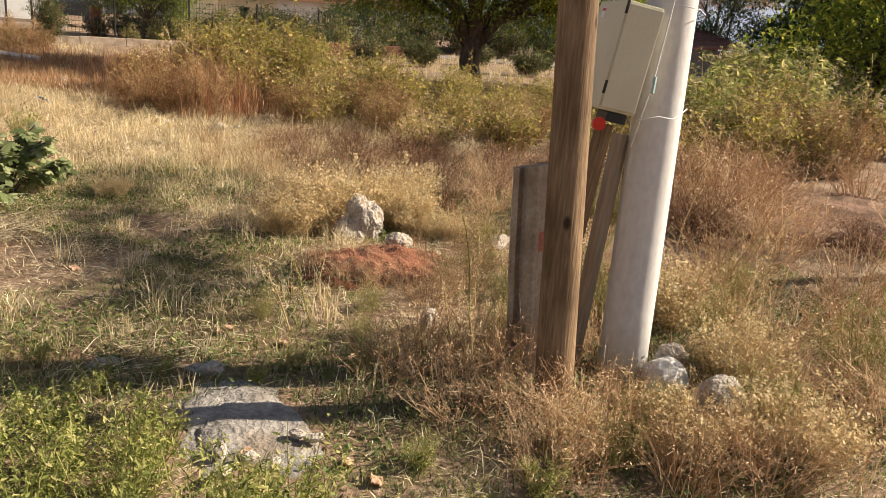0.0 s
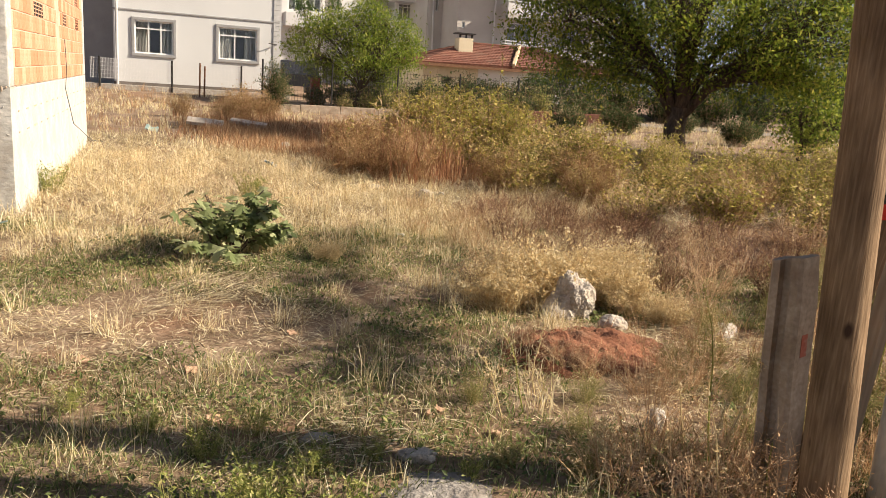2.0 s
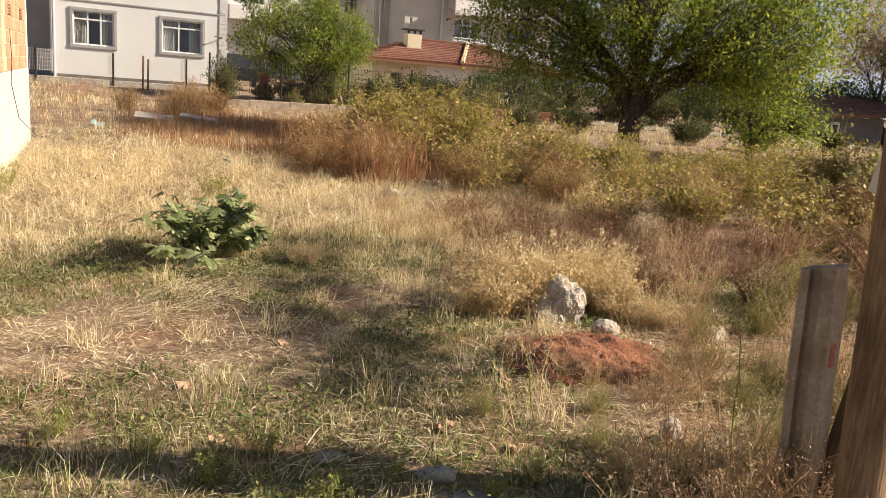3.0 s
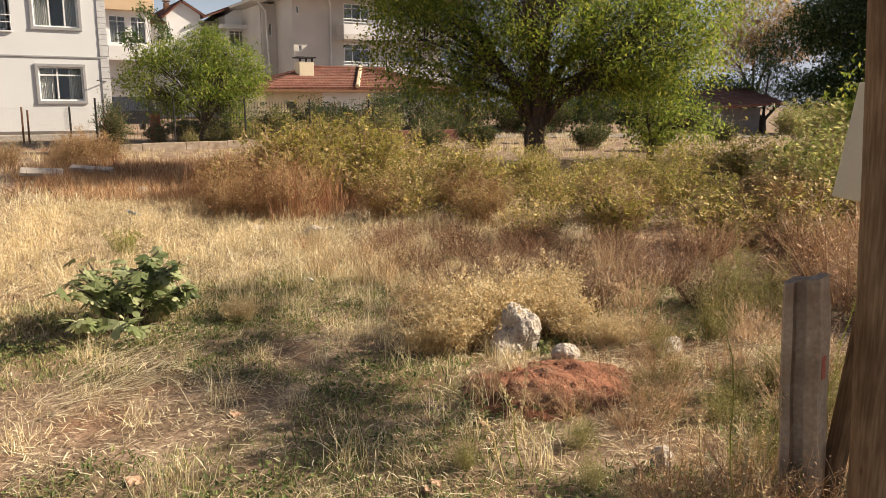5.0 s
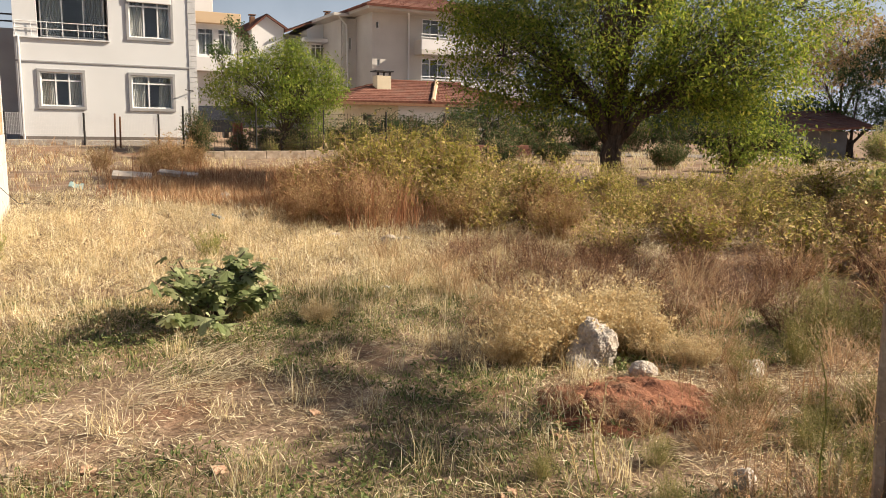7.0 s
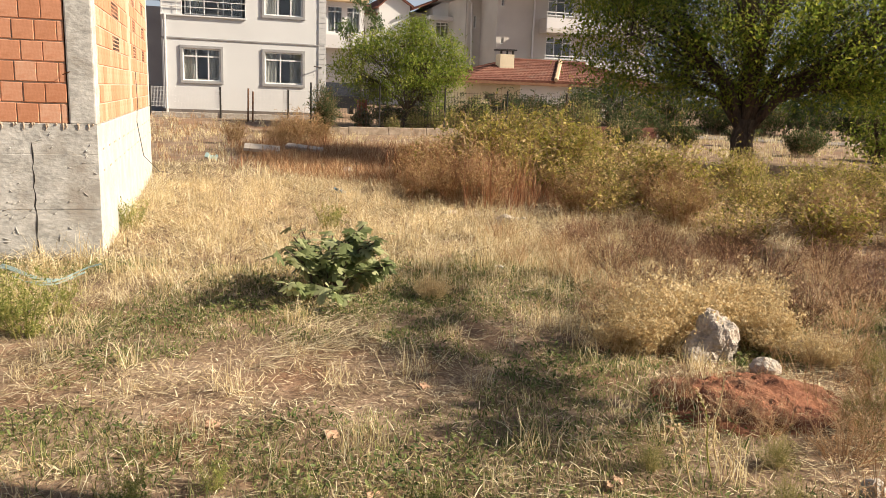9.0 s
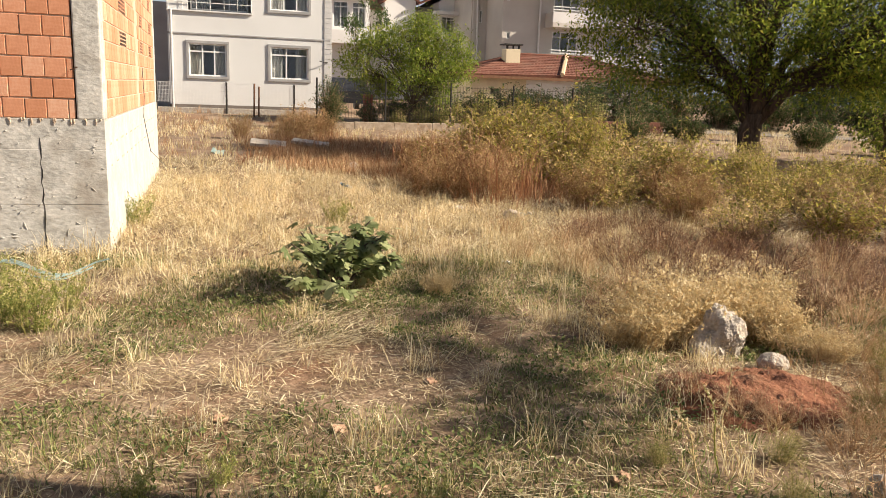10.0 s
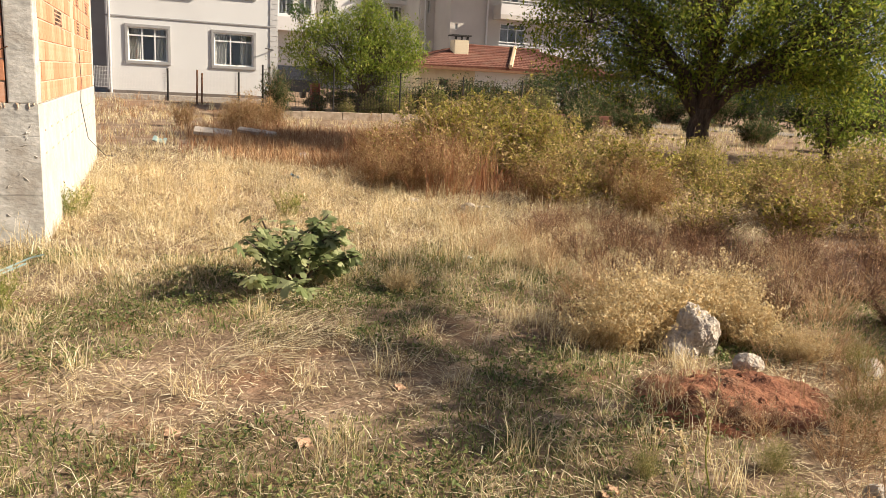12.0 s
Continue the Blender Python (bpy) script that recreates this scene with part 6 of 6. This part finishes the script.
def bare(x, y):
    """Trodden patches with little litter on them."""
    return np.clip(0.9 * spot(x, y, -0.05, 5.15, 0.4, 0.3) + 0.7 * spot(x, y, 0.95, 4.8, 0.3, 0.16) + spot(x, y, -0.23, 3.65, 0.4, 0.2) + 0.6 * smooth_step(0.35, 0.8, wave(x, y, 9, 24, 2.2)), 0, 1)


def golden(x, y):
    return smooth_step(6.3, 7.6, y + 0.5 * wave(x, y, 0, 12) + 0.35 * np.abs(x - 0.9)) * (1 - 0.8 * smooth_step(3.2, 4.2, x + 0.25 * (y - 9)))


def tufted(x, y, k=2.2):
    return smooth_step(-0.2, 0.9, wave(x * k, y * k, 6, 24, 0.4))


def tufts(x, y, per, h, w, lean, spread=0.02, flat=0.0, droop=0.5):
    """Blades standing in tufts round the given places."""
    n = len(x)
    c = rng.uniform(0.6, 1.35, n)
    X, Y = np.repeat(x, per) + rng.normal(0, spread, n * per), np.repeat(y, per) + rng.normal(0, spread, n * per)
    H = np.repeat(c, per) * rng.uniform(h[0], h[1], n * per)
    return blades(X, Y, H, rng.uniform(w[0], w[1], n * per), lean, flat, None, droop)


def swirl(x, y):
    """The way in which flattened straw lies."""
    return 2.2 * wave(x * 0.8, y * 0.8, 3, 18, 0.7)


litter, straw, green, mats = [], [], [], []
x, y = pick(250000, -2.2, 5.2, 1.0, 7.5, lambda x, y: (0.85 - 0.45 * green_spots(x, y)) * (0.35 + 0.65 * tufted(x, y, 3.0)) * (1 - 0.75 * bare(x, y)))
litter.append(blades(x, y, rng.uniform(0.02, 0.09, len(x)), rng.uniform(0.0025, 0.0062, len(x)), 0.2, 1.22, gz(x, y) + rng.uniform(0.0, 0.022, len(x)), 0.4))
x, y = pick(75000, -2.0, 4.0, 2.2, 7.5, lambda x, y: (1 - 0.6 * green_spots(x, y)) * smooth_step(0.1, 0.9, wave(x * 1.6, y * 1.6, 6, 24, 1.9)))
litter.append(blades(x, y, rng.uniform(0.06, 0.16, len(x)), rng.uniform(0.003, 0.0065, len(x)), 0.12, 1.3, gz(x, y) + rng.uniform(0.008, 0.035, len(x)), 0.25, swirl(x, y)))
x, y = pick(80000, -2.2, 8.0, 7.5, 16.0, lambda x, y: 0.85 + 0 * x)
litter.append(blades(x, y, rng.uniform(0.08, 0.26, len(x)), rng.uniform(0.004, 0.010, len(x)), 0.2, 1.15, gz(x, y) + rng.uniform(0.0, 0.06, len(x)), 0.3))
field("straw_litter", litter, "litter", "flattened dry straw litter on the soil")
x, y = pick(5200, -2.2, 5.4, 1.0, 7.8, lambda x, y: 0.04 + 0.4 * tufted(x, y) * (1 - 0.6 * green_spots(x, y)) + 0.35 * golden(x, y))
straw.append(tufts(x, y, 16, (0.04, 0.13), (0.002, 0.0042), 0.85, 0.035, 0.0, 1.3))
x, y = pick(700, -2.0, 4.0, 2.2, 7.5, lambda x, y: 0.25 + 0.6 * tufted(x, y, 1.1))
straw.append(tufts(x, y, 34, (0.07, 0.20), (0.0022, 0.0045), 0.25, 0.045, 1.1, 0.4))
x, y = pick(16000, -1.6, 6.0, 6.6, 13.8, lambda x, y: (0.25 + 0.75 * tufted(x, y, 1.4)) * golden(x, y))
straw.append(tufts(x, y, 14, (0.05, 0.15), (0.003, 0.0065), 0.95, 0.06, 0.25, 1.3))
x, y = pick(420, -1.6, 4.0, 6.8, 13.0, lambda x, y: 0.8 * golden(x, y))
straw.append(tufts(x, y, 60, (0.10, 0.30), (0.0025, 0.005), 0.55, 0.08, 0.0, 1.3))
x, y = pick(3600, 2.0, 5.2, 5.3, 9.5, lambda x, y: 0.7 * tufted(x, y, 1.6) * smooth_step(2.1, 2.7, x + 0.15 * wave(x, y, 6, 18)))
straw.append(tufts(x, y, 12, (0.08, 0.30), (0.0022, 0.0045), 0.6, 0.04))
x, y = pick(6500, -6, 24, 13.5, 30, lambda x, y: (0.25 + 0.6 * tufted(x, y, 0.9)) * smooth_step(26.8, 24, y + 100 * (x < 3)) + 0.4 * (x < 3))
straw.append(tufts(x, y, 12, (0.08, 0.26), (0.006, 0.012), 0.33, 0.06))
x, y = pick(150, -1.9, 2.6, 2.6, 9.0, lambda x, y: 0.7 + 0 * x)
straw.append(tufts(x, y, 60, (0.05, 0.22), (0.0018, 0.0036), 0.6, 0.05, 0.0, 1.1))
# single tall dry tufts that stand out of the trodden ground
x, y = np.array([1.26, 1.81, 0.74, 0.45, 1.05, 0.3, -0.9, 1.7]), np.array([6.3, 5.55, 5.5, 4.25, 3.95, 5.9, 6.0, 3.55])
straw.append(tufts(x, y, 60, (0.08, 0.22), (0.0022, 0.0042), 0.45, 0.05, 0.0, 1.0))
x, y = pick(420, -1.9, 1.6, 2.6, 5.2, lambda x, y: 0.75 * smooth_step(0.75, 0.1, np.abs(y - 3.75 + 0.55 * x)))
straw.append(tufts(x, y, 18, (0.05, 0.17), (0.002, 0.0042), 0.75, 0.035, 0.0, 1.2))
field("straw_grass", straw, "straw", "golden dry standing straw grass")
x, y = pick(62000, -2.2, 4.8, 1.4, 8.2, lambda x, y: green_spots(x, y))
green.append(tufts(x, y, 6, (0.02, 0.065), (0.0028, 0.0058), 0.9, 0.022, 0.15, 1.0))
x, y = pick(1500, -2.0, 4.2, 1.6, 7.6, lambda x, y: 0.05 + 0.75 * green_spots(x, y) * tufted(x, y, 1.7))
green.append(tufts(x, y, 18, (0.03, 0.085), (0.0028, 0.005), 0.85, 0.035, 0.0, 1.2))
x, y = pick(420, -1.9, 1.6, 2.6, 5.2, lambda x, y: 0.7 * smooth_step(0.75, 0.1, np.abs(y - 3.75 + 0.55 * x)))
green.append(tufts(x, y, 16, (0.04, 0.12), (0.0028, 0.005), 0.75, 0.035, 0.0, 1.1))
field("green_grass", green, "grass", "short green grass patches")
# creeping leaves close to the soil, in loose mats
x, y = pick(90000, -2.2, 4.6, 1.4, 7.8, lambda x, y: green_spots(x, y) * smooth_step(-0.35, 0.5, wave(x * 3, y * 3, 6, 24, 0.9)))
v, f = leaves(np.stack([x, y, gz(x, y) + rng.uniform(0.006, 0.05, len(x))], 1), 0.028, -0.15, 0.5)
field("creeping_weed", [(v, f)], "mat_green", "low mats of dark green creeping weed")
x, y = pick(9000, 0.3, 7.5, 10.5, 21.5, lambda x, y: 0.8 * smooth_step(0.0, 0.8, y - 15.0 + 1.3 * x + 0.6 * wave(x, y, 0, 18)) * smooth_step(21.5, 20, y) * smooth_step(0.3, 1.2, x + 0.3 * wave(x, y, 6, 18)))
rust = [tufts(x, y, 9, (0.10, 0.30), (0.005, 0.010), 0.5, 0.06)]
x, y = pick(3400, 1.4, 9.0, 0.9, 9.0, lambda x, y: 0.8 * tufted(x, y, 1.8) * smooth_step(1.4, 2.6, x + 0.35 * (3 - y)))
rust.append(tufts(x, y, 12, (0.08, 0.34), (0.002, 0.0042), 0.42, 0.03))
x, y = pick(1500, -6, 4, 17, 31, lambda x, y: 0.7 * tufted(x, y, 0.8))
rust.append(tufts(x, y, 10, (0.12, 0.34), (0.008, 0.014), 0.45, 0.07))
field("rusty_weeds", rust, "rust", "rust-brown dry weeds")
x, y = pick(1900, 2.0, 5.6, 9.6, 15.4, lambda x, y: 0.8 * smooth_step(-0.5, 1.0, 1.0 - ((x - 3.45) / 0.95) ** 2 - ((y - 12.0) / 1.9) ** 2 + 0.4 * wave(x, y, 6, 18)))
dock = [tufts(x, y, 9, (0.25, 0.85), (0.004, 0.010), 0.32, 0.08, 0.0, 0.5)]
x, y = pick(900, 0.2, 4.2, 14.0, 21.0, lambda x, y: 0.5 * tufted(x, y, 0.9))
dock.append(tufts(x, y, 9, (0.12, 0.42), (0.006, 0.012), 0.4, 0.06))
field("dock_weeds", dock, "dock", "tall red-brown dry dock stalks")

# ---- bricks of the unfinished walls ----
def brick_mesh(w, h, d):
    b = 0.004
    v = [(x, y, z) for y, k in ((d, 0.0), (b, 0.0), (0.0, b)) for x, z in ((k, k), (w - k, k), (w - k, h - k), (k, h - k))]
    f = [(8, 9, 10, 11)] + [(4 + i, 4 + (i + 1) % 4, 8 + (i + 1) % 4, 8 + i) for i in range(4)] + [(i, (i + 1) % 4, 4 + (i + 1) % 4, 4 + i) for i in range(4)]
    return mesh_of("brick", v, f, "brick")


rb2 = random.Random(11)
COURSE = 0.157
full, cut = brick_mesh(0.149, 0.146, 0.04), brick_mesh(0.045, 0.146, 0.04)
for k in range(14):
    z = BZ + 0.006 + COURSE * k
    x = BX - 0.208 - (0.0 if k % 2 else 0.155 - 0.102)
    if k % 2 == 0:
        ob = part("brick", cut, "brick", brick_house)
        ob.location = (BX - 0.208 - 0.047, BY0 + 0.004 + rb2.uniform(-0.002, 0.002), z)
    for i in range(18):
        ob = part("brick", full, "brick", brick_house)
        ob.location = (x - 0.155 * (i + 1) + 0.005 + rb2.uniform(-0.002, 0.002), BY0 + 0.002 + rb2.uniform(-0.004, 0.003), z + rb2.uniform(-0.002, 0.002))
side = brick_mesh(0.190, 0.146, 0.03)
rest = Geo()
turn_side = Matrix.Rotation(math.pi / 2, 4, "Z")
for k in range(14):
    z = BZ + 0.006 + COURSE * k
    for i in range(31):
        y = BY0 + 0.225 + 0.2 * i - (0.1 if k % 2 else 0)
        if y < BY0 + 0.22 or y + 0.19 > BY1 - 0.2 or (y + 0.19 > 11.05 and y < 11.27):
            continue
        if any(y + 0.19 > a and y < b and z + 0.146 > c and z < d for a, b, c, d in VENTS):
            continue
        m = Matrix.Translation((BX - 0.002 + rb2.uniform(-0.003, 0.002), y, z)) @ turn_side
        if k < 9:
            ob = part("brick", side, "brick", brick_house)
            ob.matrix_local = m
        else:
            rest.add([(m @ v.co)[:] for v in side.vertices], [tuple(p.vertices) for p in side.polygons])
ob = part("upper_bricks", rest, "brick", brick_house)
ob["kind"] = "stuff"
